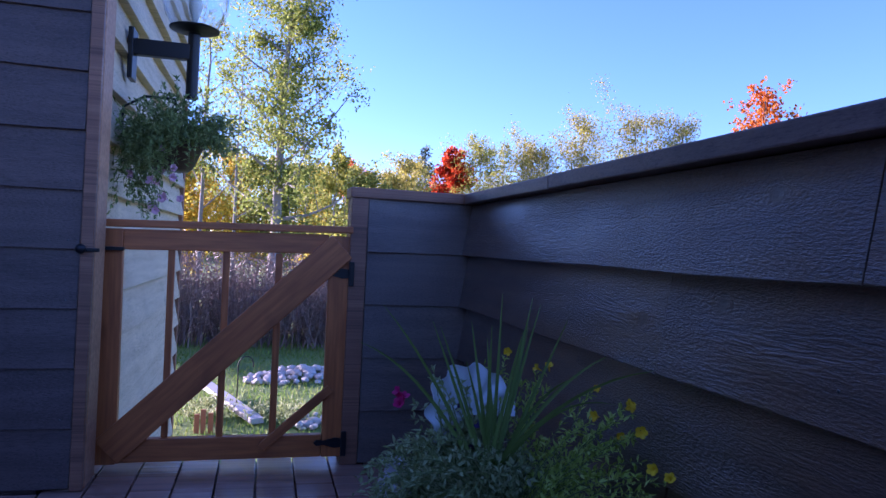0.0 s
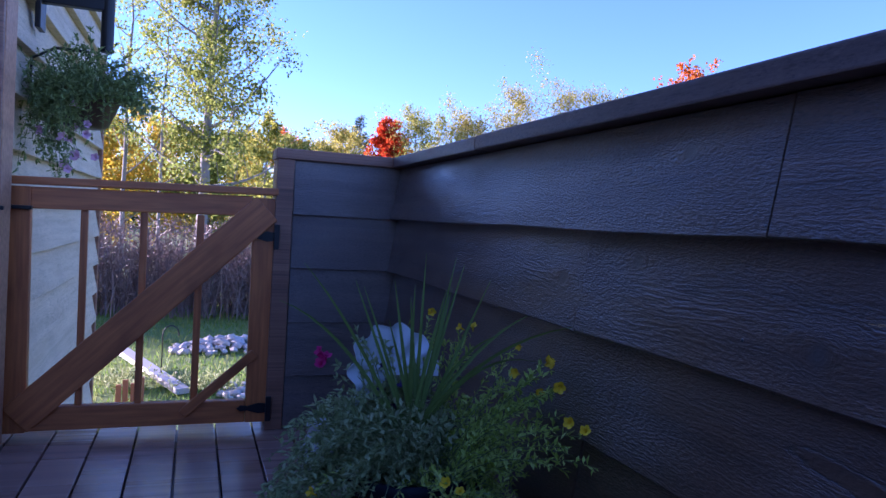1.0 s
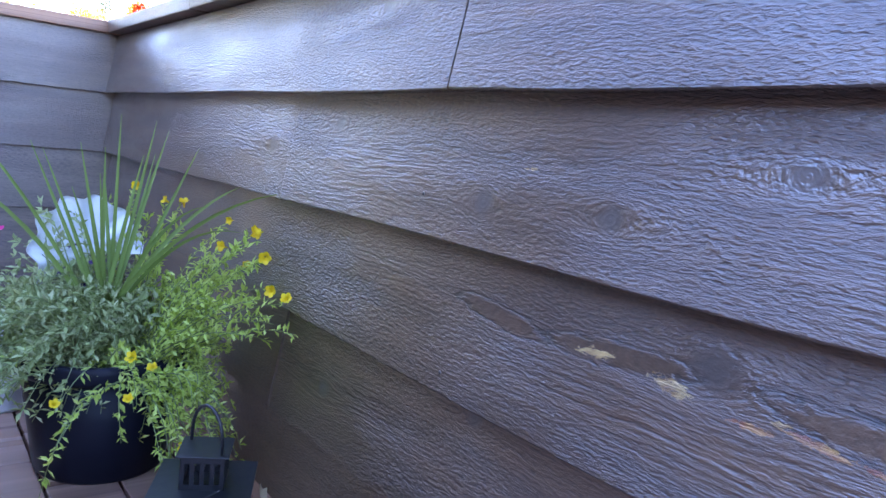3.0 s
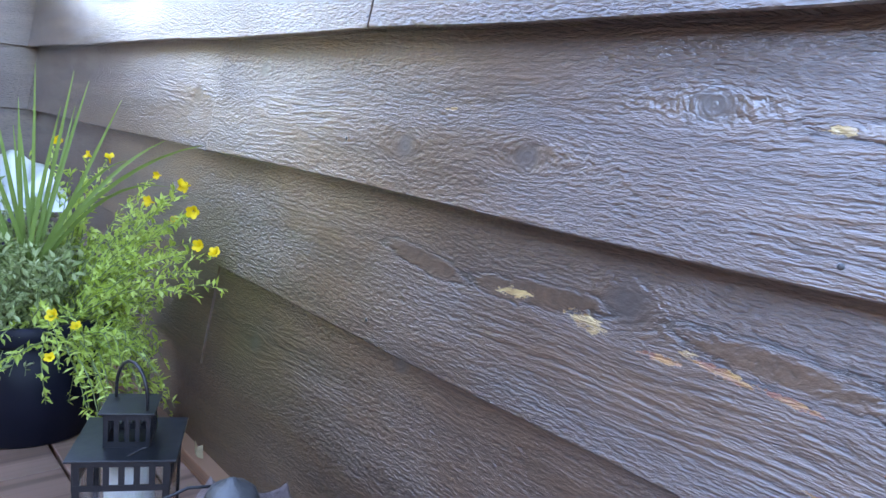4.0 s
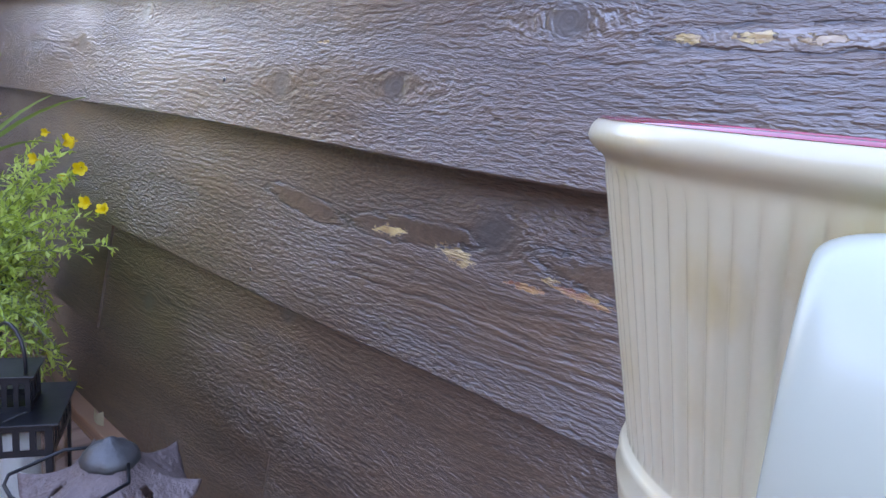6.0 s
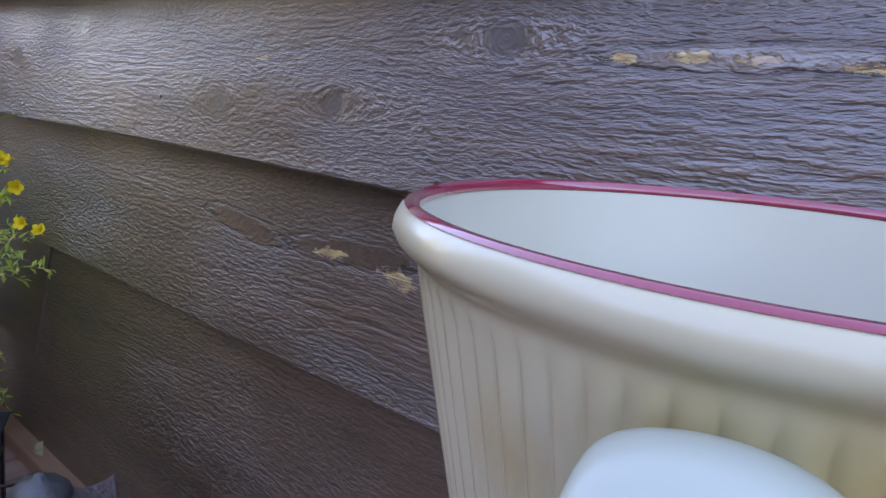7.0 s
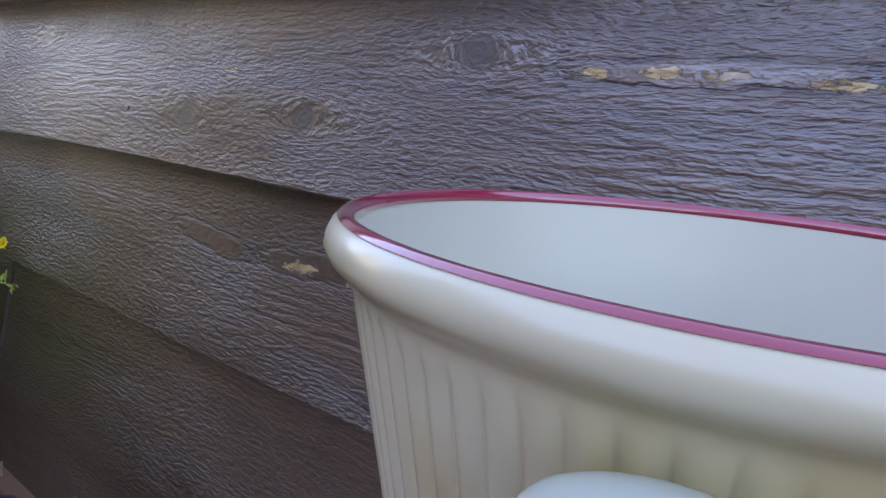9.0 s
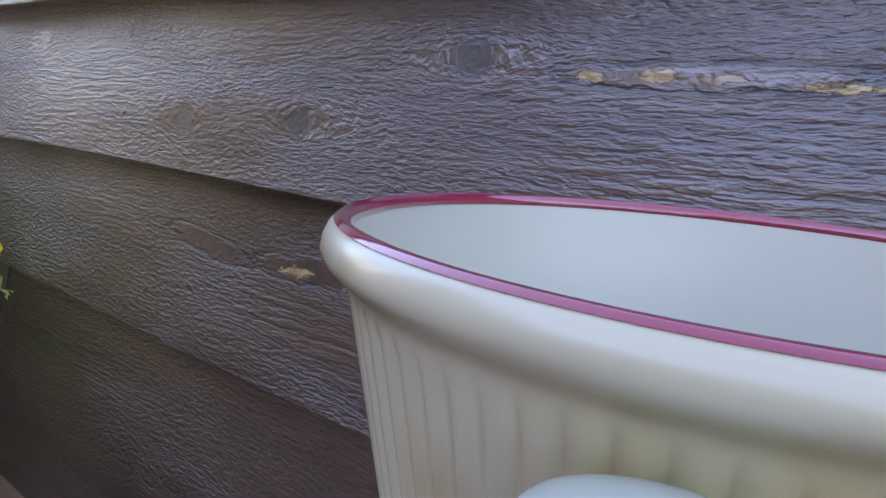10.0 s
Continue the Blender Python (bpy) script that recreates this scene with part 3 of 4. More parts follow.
# dead brown thicket behind the lawn
rng = random.Random(6)
verts, faces = [], []
for _ in range(2600):
    x, y = rng.uniform(-4.5, 5.0), rng.uniform(10.9, 13.6)
    z = ground_height(x, y)
    h = rng.uniform(0.6, 1.35)
    top = Vector((x + rng.gauss(0, 0.16), y + rng.gauss(0, 0.16), z + h))
    stem = arc((x, y, z), top, (rng.gauss(0, 0.05), 0, 0), 3)
    tube(stem, [0.010, 0.008, 0.006, 0.003], 3, verts, faces)
    for _ in range(5):
        s = stem[rng.randint(1, 3)]
        tube([s, s + Vector((rng.gauss(0, 0.14), rng.gauss(0, 0.14), rng.uniform(0.05, 0.25)))], [0.005, 0.002], 3, verts, faces)
    for _ in range(9):
        s = stem[rng.randint(1, 3)] + rand_dir(rng) * 0.12
        leaf(verts, faces, s, rand_dir(rng), rand_dir(rng), rng.uniform(0.04, 0.08), 0.03)
thicket = part("thicket", (verts, faces), leaf_mat("dead_stalk", (0.15, 0.11, 0.10), (0.26, 0.19, 0.165), (0.38, 0.28, 0.22), through_light=0.25))
tagged(thicket, "thicket of dead brown shrubs behind the lawn", "shrubs", kind="stuff")


def stone(x, y, z, size, rng, material, name, parent=None):
    bm = bmesh.new()
    bmesh.ops.create_icosphere(bm, subdivisions=1, radius=1.0)
    off = Vector((rng.random() * 50, 0, 0))
    sq = Vector((rng.uniform(0.8, 1.3), rng.uniform(0.8, 1.2), rng.uniform(0.55, 0.85)))
    for v in bm.verts:
        k = 1 + 0.35 * noise.noise(v.co * 1.4 + off)
        v.co = Vector((v.co.x * sq.x, v.co.y * sq.y, v.co.z * sq.z)) * k * size
    ob = part(name, bm, material, parent)
    ob.matrix_basis = pose(x, y, z, rng.uniform(-20, 20), rng.uniform(-20, 20), rng.uniform(0, 360))
    return ob


# ---- garden things behind the gate ----
rng = random.Random(8)
pile = empty("rock_pile", -0.28, 8.65, GROUND, "low heap of pale grey stones on the lawn", "rock pile")
for k in range(120):
    a, r = rng.uniform(0, 6.28), rng.random() ** 0.6
    x, y = math.cos(a) * r * 0.62 + math.sin(a) * r * 0.25, math.sin(a) * r * 0.45
    stone(x, y, 0.13 * (1 - r) * rng.uniform(0.5, 1.0) + 0.02, rng.uniform(0.03, 0.07), rng, M_ROCK, "stone", pile)
bed = empty("stone_border", 0.0, 6.35, GROUND, "row of sunlit pale stones by the steps", "rock pile")
for k in range(60):
    stone(rng.uniform(-0.45, 0.9), rng.uniform(-0.3, 0.3) + 0.08, rng.uniform(0.01, 0.05), rng.uniform(0.02, 0.06), rng, M_ROCK, "stone", bed)
bm = box_bm(-0.6, -0.06, -0.02, 0.9, 0.06, 0.03, 0.004)
plank = part("plank", bm, M_PLANK)
plank.matrix_basis = pose(-1.12, 7.25, GROUND + 0.10, 0, 4, -66)
tagged(plank, "weathered grey plank lying on the lawn", "plank")
v, f = tube([(0, 0, 0), (0, 0, 0.45)] + [(0.07 - 0.07 * math.cos(a), 0, 0.45 + 0.08 * math.sin(a)) for a in (0.4, 0.9, 1.4, 1.9, 2.4, 2.9, 3.4)], 0.006, 6)
hook = part("shepherd_hook", (v, f), M_BLACK)
hook.matrix_basis = pose(-0.95, 6.9, GROUND, 0, 0, 10)
tagged(hook, "thin black metal shepherd hook stuck in the lawn", "garden hook")
shards = empty("terracotta_stakes", -1.15, 6.2, GROUND, "upright terracotta-coloured garden stakes", "garden edging")
for k, (dx, h) in enumerate(((-0.09, 0.16), (-0.04, 0.20), (0.02, 0.17), (0.08, 0.22))):
    part("stake", box_bm(dx - 0.02, -0.012, -0.02, dx + 0.02, 0.012, h, 0.003), M_TERRA, shards)


# low shrubs beside the stones
def shrub(name, x, y, z, w, h, n_stems, per, size, material, label, category, seed, up=0.8):
    rng = random.Random(seed)
    root = empty(name, x, y, z, label, category)
    sv, sf, lv, lf = [], [], [], []
    for _ in range(n_stems):
        a, r = rng.uniform(0, 6.28), rng.random() ** 0.5
        end = Vector((math.cos(a) * w * r, math.sin(a) * w * r, h * rng.uniform(0.4, 1.0) * (1 - 0.4 * r)))
        pts = arc((end.x * 0.2, end.y * 0.2, 0), end, (0, 0, 0.1 * h), 5)
        tube(pts, [0.003, 0.0028, 0.0025, 0.002, 0.0015, 0.001], 3, sv, sf)
        for _ in range(per):
            s = pts[rng.randint(1, 5)] + rand_dir(rng) * size * 0.5
            leaf(lv, lf, s, rand_dir(rng, up), rand_dir(rng), size * rng.uniform(0.6, 1.3), size * 0.35)
    part("stem", (sv, sf), M_STEM, root)
    part("leaves", (lv, lf), material, root)
    return root


shrub("shrub", -1.25, 6.75, GROUND, 0.35, 0.22, 40, 14, 0.05, M_LEAF_GREY, "low yellow-green garden shrub", "shrub", 91)
shrub("shrub", -0.55, 6.65, GROUND, 0.4, 0.18, 40, 14, 0.05, M_LEAF_GREY, "low green garden shrub", "shrub", 92)
shrub("shrub", 0.35, 6.9, GROUND, 0.4, 0.2, 40, 14, 0.05, M_LEAF_GREY, "low green garden shrub", "shrub", 93)

# ---- the gate ----
gate = empty("gate", -0.88, 2.68, 0, "orange-brown cedar gate with diagonal brace and slim pickets, closed", "gate")


def rail(name, x0, z0, x1, z1, width, y0, y1, label=""):
    """A bar of the gate between two points of its plane."""
    a, b = Vector((x0 + 0.88, 0, z0)), Vector((x1 + 0.88, 0, z1))
    d = b - a
    ob = part(name, box_bm(-d.length / 2, y0, -width / 2, d.length / 2, y1, width / 2, 0.004), M_GATE, gate, label)
    ob.matrix_basis = Matrix.Translation((a + b) / 2) @ Matrix.Rotation(-math.atan2(d.z, d.x), 4, "Y")
    return ob


rail("stile", -1.272, 0.016, -1.282, 0.838, 0.078, 0.0, 0.036)
rail("stile", -0.487, 0.028, -0.492, 0.850, 0.078, 0.0, 0.036)
rail("rail", -1.243, 0.802, -0.534, 0.818, 0.072, 0.001, 0.035)
rail("rail", -1.233, 0.062, -0.528, 0.070, 0.082, 0.001, 0.035)
rail("brace", -1.262, 0.064, -0.485, 0.812, 0.112, -0.022, -0.001, "wide diagonal cedar brace")
rail("top_cap", -1.325, 0.856, -0.447, 0.875, 0.026, -0.018, 0.055)
for px_, w in ((-1.079, 0.023), (-0.892, 0.024), (-0.706, 0.025)):
    rail("picket", px_, 0.105, px_ - 0.004, 0.775, w, 0.012, 0.034)
rail("short_brace", -0.745, 0.068, -0.503, 0.285, 0.034, -0.016, -0.0015)
for hz in (0.712, 0.082):
    hinge = part("hinge", box_bm(0.423, -0.026, hz - 0.045, 0.442, -0.012, hz + 0.045, 0.002), M_BLACK, gate, "black strap hinge")
    bm = bmesh.new()
    prof = [(0.424, -0.016), (0.40, -0.019), (0.36, -0.008), (0.335, -0.011), (0.322, 0.0), (0.335, 0.011), (0.36, 0.008), (0.40, 0.019), (0.424, 0.016)]
    vs = [[bm.verts.new((x, y, hz + z)) for x, z in prof] for y in (-0.007, -0.0025)]
    bm.faces.new(vs[0])
    bm.faces.new(list(reversed(vs[1])))
    for i in range(len(prof)):
        j = (i + 1) % len(prof)
        bm.faces.new((vs[0][j], vs[0][i], vs[1][i], vs[1][j]))
    part("strap", bm, M_BLACK, hinge)
latch = empty("gate_latch", -1.30, 2.45, 0.765, "black metal thumb latch on the jamb", "latch")
part("latch_bar", box_bm(-0.02, 0.0, -0.006, 0.03, 0.012, 0.006, 0.002), M_BLACK, latch)
bm = bmesh.new()
bmesh.ops.create_uvsphere(bm, u_segments=14, v_segments=8, radius=0.016)
knob = part("latch_knob", bm, M_BLACK, latch, smooth=True)
knob.matrix_basis = pose(-0.022, -0.006, 0.002)
catch = part("catch", box_bm(-1.30, 2.655, 0.762, -1.235, 2.6785, 0.775, 0.002), M_BLACK, latch)
catch.matrix_basis = pose(1.30, -2.45, -0.765)

# ---- wall lamp on the house side ----
lamp = empty("wall_lamp", -1.373, 3.36, 1.60, "black outdoor wall lamp with clear globe on a side arm", "wall lamp")
part("back_plate", box_bm(0.0, -0.055, -0.11, 0.022, 0.055, 0.11, 0.004), M_BLACK, lamp)
part("arm", box_bm(0.018, -0.022, 0.0, 0.25, 0.022, 0.07, 0.004), M_BLACK, lamp)
part("stem", lathe([(0.0, -0.17), (0.024, -0.17), (0.026, -0.165), (0.026, 0.125), (0.0, 0.125)], 20), M_BLACK, lamp, smooth=False).matrix_basis = pose(0.262, 0, 0)
part("tray", lathe([(0.0, 0.115), (0.05, 0.118), (0.105, 0.135), (0.108, 0.142), (0.10, 0.146), (0.0, 0.143)], 32), M_BLACK, lamp).matrix_basis = pose(0.262, 0, 0)
n = Nodes("clear_glass")
M_GLASS = n.done((0.92, 0.95, 0.96), 0.03, None, **{"Transmission Weight": 1.0, "IOR": 1.45})
outer = [(0.095, 0.147), (0.125, 0.19), (0.14, 0.25), (0.142, 0.31), (0.125, 0.38), (0.085, 0.43), (0.0, 0.447)]
inner = [(0.0, 0.444), (0.083, 0.427), (0.122, 0.378), (0.139, 0.31), (0.137, 0.25), (0.122, 0.191), (0.092, 0.148)]
globe = part("globe", lathe(outer + inner, 36, caps=False), M_GLASS, lamp, "clear glass globe", smooth=True)
globe.matrix_basis = pose(0.262, 0, 0)
globe.visible_shadow = False
part("bulb", lathe([(0.014, 0.146), (0.014, 0.19), (0.022, 0.21), (0.03, 0.24), (0.026, 0.27), (0.0, 0.284)], 20), M_CANDLE, lamp, smooth=True).matrix_basis = pose(0.262, 0, 0)

# ---- hanging basket ----
rng = random.Random(31)
basket = empty("hanging_basket", -1.17, 3.28, 1.10, "brown plastic hanging basket on thin wires", "hanging basket")
part("bowl", lathe([(0.0, 0.0), (0.07, 0.0), (0.085, 0.01), (0.125, 0.10), (0.135, 0.115), (0.13, 0.122), (0.12, 0.112), (0.0, 0.105)], 32), plain_mat("brown_plastic", (0.05, 0.025, 0.015), (0.08, 0.04, 0.025), 0.4), basket, smooth=True)
for k in range(3):
    a = 2.1 * k
    part("wire", tube([(0.13 * math.cos(a), 0.13 * math.sin(a), 0.118), (0.0, 0.0, 0.29)], 0.0016, 5), M_BLACK, basket)
part("bracket", tube([(-0.205, 0.0, 0.16), (-0.202, 0.0, 0.26), (-0.12, 0, 0.31), (0.0, 0.0, 0.31), (0.008, 0, 0.285)], 0.006, 6), M_BLACK, basket)


def plant(name, x, y, z, stems, leaf_material, label, seed, leaf_len, leaf_wid, per_cm=0.5, category="plant", droop=0.0, stem_r=0.0016):
    """A leafy plant: every stem is (start, end, bow); leaves sit along the stems."""
    rng = random.Random(seed)
    root = empty(name, x, y, z, label, category)
    sv, sf, lv, lf = [], [], [], []
    for s, e, bow in stems:
        pts = arc(s, e, bow, 8)
        tube(pts, [stem_r * (1.2 - 0.9 * i / 8) for i in range(9)], 4, sv, sf)
        length = (Vector(e) - Vector(s)).length + Vector(bow).length
        for _ in range(max(3, int(length * 100 * per_cm))):
            t = rng.uniform(0.12, 1.0) * 8
            i = min(7, int(t))
            at = pts[i].lerp(pts[i + 1], t - i)
            d = (pts[i + 1] - pts[i]).normalized()
            way = rand_dir(rng, 0.25 - droop) + d * 0.6
            k = rng.uniform(0.55, 1.25)
            leaf(lv, lf, at, way, Vector((0, 0, 1)) + rand_dir(rng) * 0.5, leaf_len * k, leaf_wid * k)
    part("stem", (sv, sf), M_STEM, root)
    part("leaves", (lv, lf), leaf_material, root)
    return root


def flower_mesh(petals=5, size=0.014, cup=0.9):
    """A trumpet with a flaring five-lobed mouth."""
    verts, faces = [], []
    m = petals * 6
    for rr, z in ((0.10, -1.5), (0.16, -0.9), (0.30, -0.35), (0.62, 0.0), (1.0, 0.16)):
        for i in range(m):
            a = 2 * math.pi * i / m
            lobe = 0.74 + 0.26 * abs(math.cos(a * petals / 2)) ** 0.6 if rr > 0.5 else 1.0
            r = size * rr * lobe
            verts.append((r * math.cos(a), r * math.sin(a), size * (z + (0.14 * math.cos(a * petals) if rr > 0.9 else 0.0))))
    for k in range(4):
        for i in range(m):
            j = (i + 1) % m
            faces.append((k * m + i, k * m + j, (k + 1) * m + j, (k + 1) * m + i))
    return verts, faces


def put_flowers(root, material, places, size, rng, name="flower", face=(-0.5, -0.75, 0.45)):
    me = None
    for p in places:
        if me is None:
            ob = part(name, flower_mesh(size=size), material, root, smooth=True)
            me = ob.data
        else:
            ob = new(name, me)
            ob.parent = root
        d = (Vector(face) + rand_dir(rng) * 0.75).normalized()
        k = rng.uniform(0.75, 1.15)
        ob.matrix_basis = Matrix.Translation(p) @ d.to_track_quat("Z", "Y").to_matrix().to_4x4() @ Matrix.Diagonal((k, k, k, 1))


stems = []
for k in range(260):
    a, r = rng.uniform(0, 6.28), rng.random() ** 0.5
    s = (0.1 * math.cos(a) * r, 0.1 * math.sin(a) * r, 0.0)
    e = (0.30 * math.cos(a) * r + rng.gauss(0, 0.02), 0.27 * math.sin(a) * r + rng.gauss(0, 0.02), rng.uniform(-0.06, 0.26) * (1.1 - 0.6 * r))
    stems.append((s, e, (0, 0, rng.uniform(0.0, 0.06))))
for k in range(70):
    a = rng.uniform(0, 6.28)
    s = (0.12 * math.cos(a), 0.12 * math.sin(a), 0.0)
    r = rng.uniform(0.15, 0.26)
    stems.append((s, (r * math.cos(a), r * math.sin(a), rng.uniform(-0.15, -0.02)), (0.04 * math.cos(a), 0.04 * math.sin(a), 0.07)))
for k in range(80):
    a = rng.uniform(2.6, 5.2)
    s = (0.12 * math.cos(a), 0.12 * math.sin(a), 0.0)
    e = (-0.1 + rng.gauss(0, 0.06), -0.1 + rng.gauss(0, 0.07), rng.uniform(-0.34, -0.05))
    stems.append((s, e, (-0.03, -0.04, rng.uniform(0.02, 0.08))))
bp = plant("trailing_petunia", -1.155, 3.26, 1.21, stems, M_LEAF_BASKET, "trailing petunia with pale pink flowers filling the basket", 33, 0.026, 0.011, 0.9)
put_flowers(bp, M_PALEPINK, [Vector((rng.uniform(-0.16, 0.16), rng.uniform(-0.22, -0.05), rng.uniform(-0.30, 0.02))) for _ in range(12)], 0.02, rng, face=(0.2, -0.9, 0.1))

# ---- planter ----
POT = (-0.245, 1.545)
pot = empty("planter_pot", POT[0], POT[1], 0.0, "round black plastic planter on the deck", "planter")
part("pot_body", lathe([(0.0, 0.0), (0.122, 0.0), (0.128, 0.006), (0.158, 0.222), (0.15, 0.224), (0.121, 0.02), (0.0, 0.016)], 48), M_POT, pot, smooth=True)
part("rim", lathe([(0.157, 0.214), (0.168, 0.214), (0.171, 0.222), (0.171, 0.246), (0.166, 0.252), (0.155, 0.25), (0.153, 0.222)], 48, caps=False), M_POT, pot, smooth=True)
part("soil", lathe([(0.0, 0.225), (0.08, 0.228), (0.152, 0.222), (0.152, 0.20), (0.0, 0.20)], 32), M_SOIL, pot, "dark potting soil")

rng = random.Random(41)
spike = empty("spike_plant", -0.257, 1.525, 0.322, "green spike plant with long narrow arching leaves", "plant")
# tips of the blades, from the rosette
SPIKES = [((-0.303, -0.02, 0.296), 0.05), ((-0.25, 0.02, 0.372), 0.03), ((-0.135, 0.03, 0.338), 0.0), ((-0.109, 0.06, 0.323), 0.01), ((-0.054, 0.0, 0.343), 0.0), ((-0.016, -0.03, 0.339), 0.0),
          ((0.022, 0.02, 0.405), 0.0), ((0.08, -0.02, 0.399), 0.0), ((0.12, 0.03, 0.382), 0.01), ((0.171, -0.01, 0.351), 0.0), ((0.217, -0.31, 0.289), 0.05), ((0.237, -0.08, 0.28), 0.04),
          ((-0.076, -0.05, 0.262), 0.01), ((-0.03, -0.06, 0.29), 0.0), ((0.05, -0.05, 0.33), 0.01), ((0.10, 0.05, 0.33), 0.0), ((0.20, -0.20, 0.20), 0.06), ((0.0, 0.05, 0.30), 0.0), ((0.15, -0.12, 0.24), 0.05)]
for (tx, ty, tz), bow in SPIKES:
    pts = [Vector((tx * 0.01, ty * 0.01, -0.10))] + arc((rng.gauss(0, 0.008) + tx * 0.04, rng.gauss(0, 0.008), -0.01), (tx, ty, tz), (0, 0, bow), 9)
    verts, faces = [], []
    sd = (Vector((0.85, -0.35, 0)) - Vector((tx, ty, tz)).normalized() * Vector((0.85, -0.35, 0)).dot(Vector((tx, ty, tz)).normalized())).normalized()
    sd = (sd + rand_dir(rng) * 0.35).normalized()
    for i, p in enumerate(pts):
        t = i / 10
        w = 0.0046 * (0.70 + 1.25 * t - 1.93 * t * t) + 0.0004
        nn = Vector((-0.3, -0.8, 0.4)).normalized() * w * 0.4
        verts += [tuple(p - sd * w + nn), tuple(p - nn * 0.4), tuple(p + sd * w + nn)]
    for i in range(10):
        for k in range(2):
            faces.append((i * 3 + k, i * 3 + k + 1, i * 3 + k + 4, i * 3 + k + 3))
    part("leaf_blade", (verts, faces), M_LEAF_SPIKE, spike, smooth=True)


def mound(n, cx, cy, w, d, h, rng, low=0.0, lean=(0, 0), start=0.10):
    out = []
    for _ in range(n):
        a, r = rng.uniform(0, 6.28), rng.random() ** 0.45
        s = (start * math.cos(a) * rng.random(), start * math.sin(a) * rng.random(), 0.0)
        e = (cx + w * r * math.cos(a) + lean[0] * r, cy + d * r * math.sin(a) + lean[1] * r, low + h * rng.uniform(0.25, 1.0) * (1.05 - 0.6 * r * r))
        out.append((s, e, (0, 0, 0.05 + 0.05 * rng.random())))
    return out


trails = []
for k in range(16):
    a = rng.uniform(2.6, 3.9)
    s = (0.13 * math.cos(a), 0.13 * math.sin(a), 0.01)
    r = rng.uniform(0.26, 0.40)
    trails.append((s, (r * math.cos(a), r * math.sin(a), rng.uniform(-0.205, -0.10)), (0.06 * math.cos(a), 0.06 * math.sin(a), 0.07)))
left_plant = plant("verbena_plant", POT[0], POT[1], 0.222, mound(120, -0.13, 0.0, 0.20, 0.17, 0.20, rng, -0.02) + mound(60, -0.18, -0.08, 0.17, 0.14, 0.14, rng, -0.10) + trails, M_LEAF_GREY,
                   "bushy grey-green bedding plant spilling over the planter", 51, 0.021, 0.0085, 1.35)
put_flowers(left_plant, M_PINK, [Vector((-0.20, 0.07, 0.255)), Vector((-0.208, 0.08, 0.268)), Vector((-0.192, 0.06, 0.262)), Vector((-0.205, 0.065, 0.243))], 0.013, rng)
back_plant = plant("pansy_plant", POT[0], POT[1], 0.222, mound(50, -0.04, 0.16, 0.16, 0.06, 0.32, rng) + mound(40, 0.02, -0.02, 0.12, 0.12, 0.16, rng), M_LEAF_GREY,
                   "dark purple pansies among grey-green leaves", 52, 0.022, 0.011, 1.0)
put_flowers(back_plant, M_PURPLE, [Vector((-0.06, 0.07, 0.23)), Vector((-0.075, 0.06, 0.17)), Vector((-0.02, 0.03, 0.20)), Vector((-0.035, 0.04, 0.15))], 0.014, rng)
YEL = [(0.087, 0.166, 0.35), (0.112, 0.03, 0.333), (0.18, 0.115, 0.324), (0.215, -0.081, 0.306), (0.168, -0.167, 0.265), (0.202, -0.259, 0.306), (0.196, -0.266, 0.312), (0.205, -0.296, 0.264),
       (0.199, -0.229, 0.238), (0.184, -0.378, 0.218), (0.200, -0.410, 0.212), (-0.035, -0.33, 0.102), (0.014, -0.28, 0.064), (-0.045, -0.36, 0.041), (-0.134, -0.245, 0.003), (-0.249, -0.145, 0.03), (0.05, -0.36, -0.06)]
cal = []
for k in range(140):
    a = rng.uniform(-1.15, 1.1)
    r = rng.uniform(0.08, 0.25)
    s = (0.10 * math.cos(a), 0.10 * math.sin(a), 0.0)
    e = (0.03 + r * math.cos(a) * 0.80, -0.08 + r * math.sin(a) * 0.95, rng.uniform(-0.14, 0.22) * (1.1 - r * 1.4))
    cal.append((s, e, (0.01, -0.01, rng.uniform(0.02, 0.08))))
for ex, ey, ez in YEL:
    for dx, dz in ((0.0, -0.012), (-0.025, -0.04), (0.01, -0.06), (-0.02, -0.09))[:1 if ex < 0 else 4]:
        cal.append(((0.30 * ex + rng.gauss(0, 0.02), 0.30 * ey, 0.0), (ex + dx + rng.gauss(0, 0.008), ey - dx + rng.gauss(0, 0.015), ez + dz), (0.005, 0, 0.04)))
for k in range(34):
    cal.append(((0.06 + rng.gauss(0, 0.03), -0.15, -0.01), (rng.uniform(0.03, 0.21), -0.25 + rng.gauss(0, 0.05), rng.uniform(-0.20, -0.02)), (0, -0.05, 0.06)))
for k in range(3):
    cal.append(((-0.02 + rng.gauss(0, 0.03), -0.15, 0.0), (rng.uniform(-0.16, -0.02), -0.26 + rng.gauss(0, 0.04), rng.uniform(-0.20, -0.02)), (-0.02, -0.05, 0.05)))
right_plant = plant("calibrachoa_plant", POT[0], POT[1], 0.222, cal, M_LEAF_BRIGHT, "bright green trailing calibrachoa with small yellow flowers", 53, 0.019, 0.0072, 1.25)
put_flowers(right_plant, M_YELLOW, [Vector(p) for p in YEL], 0.0118, rng)

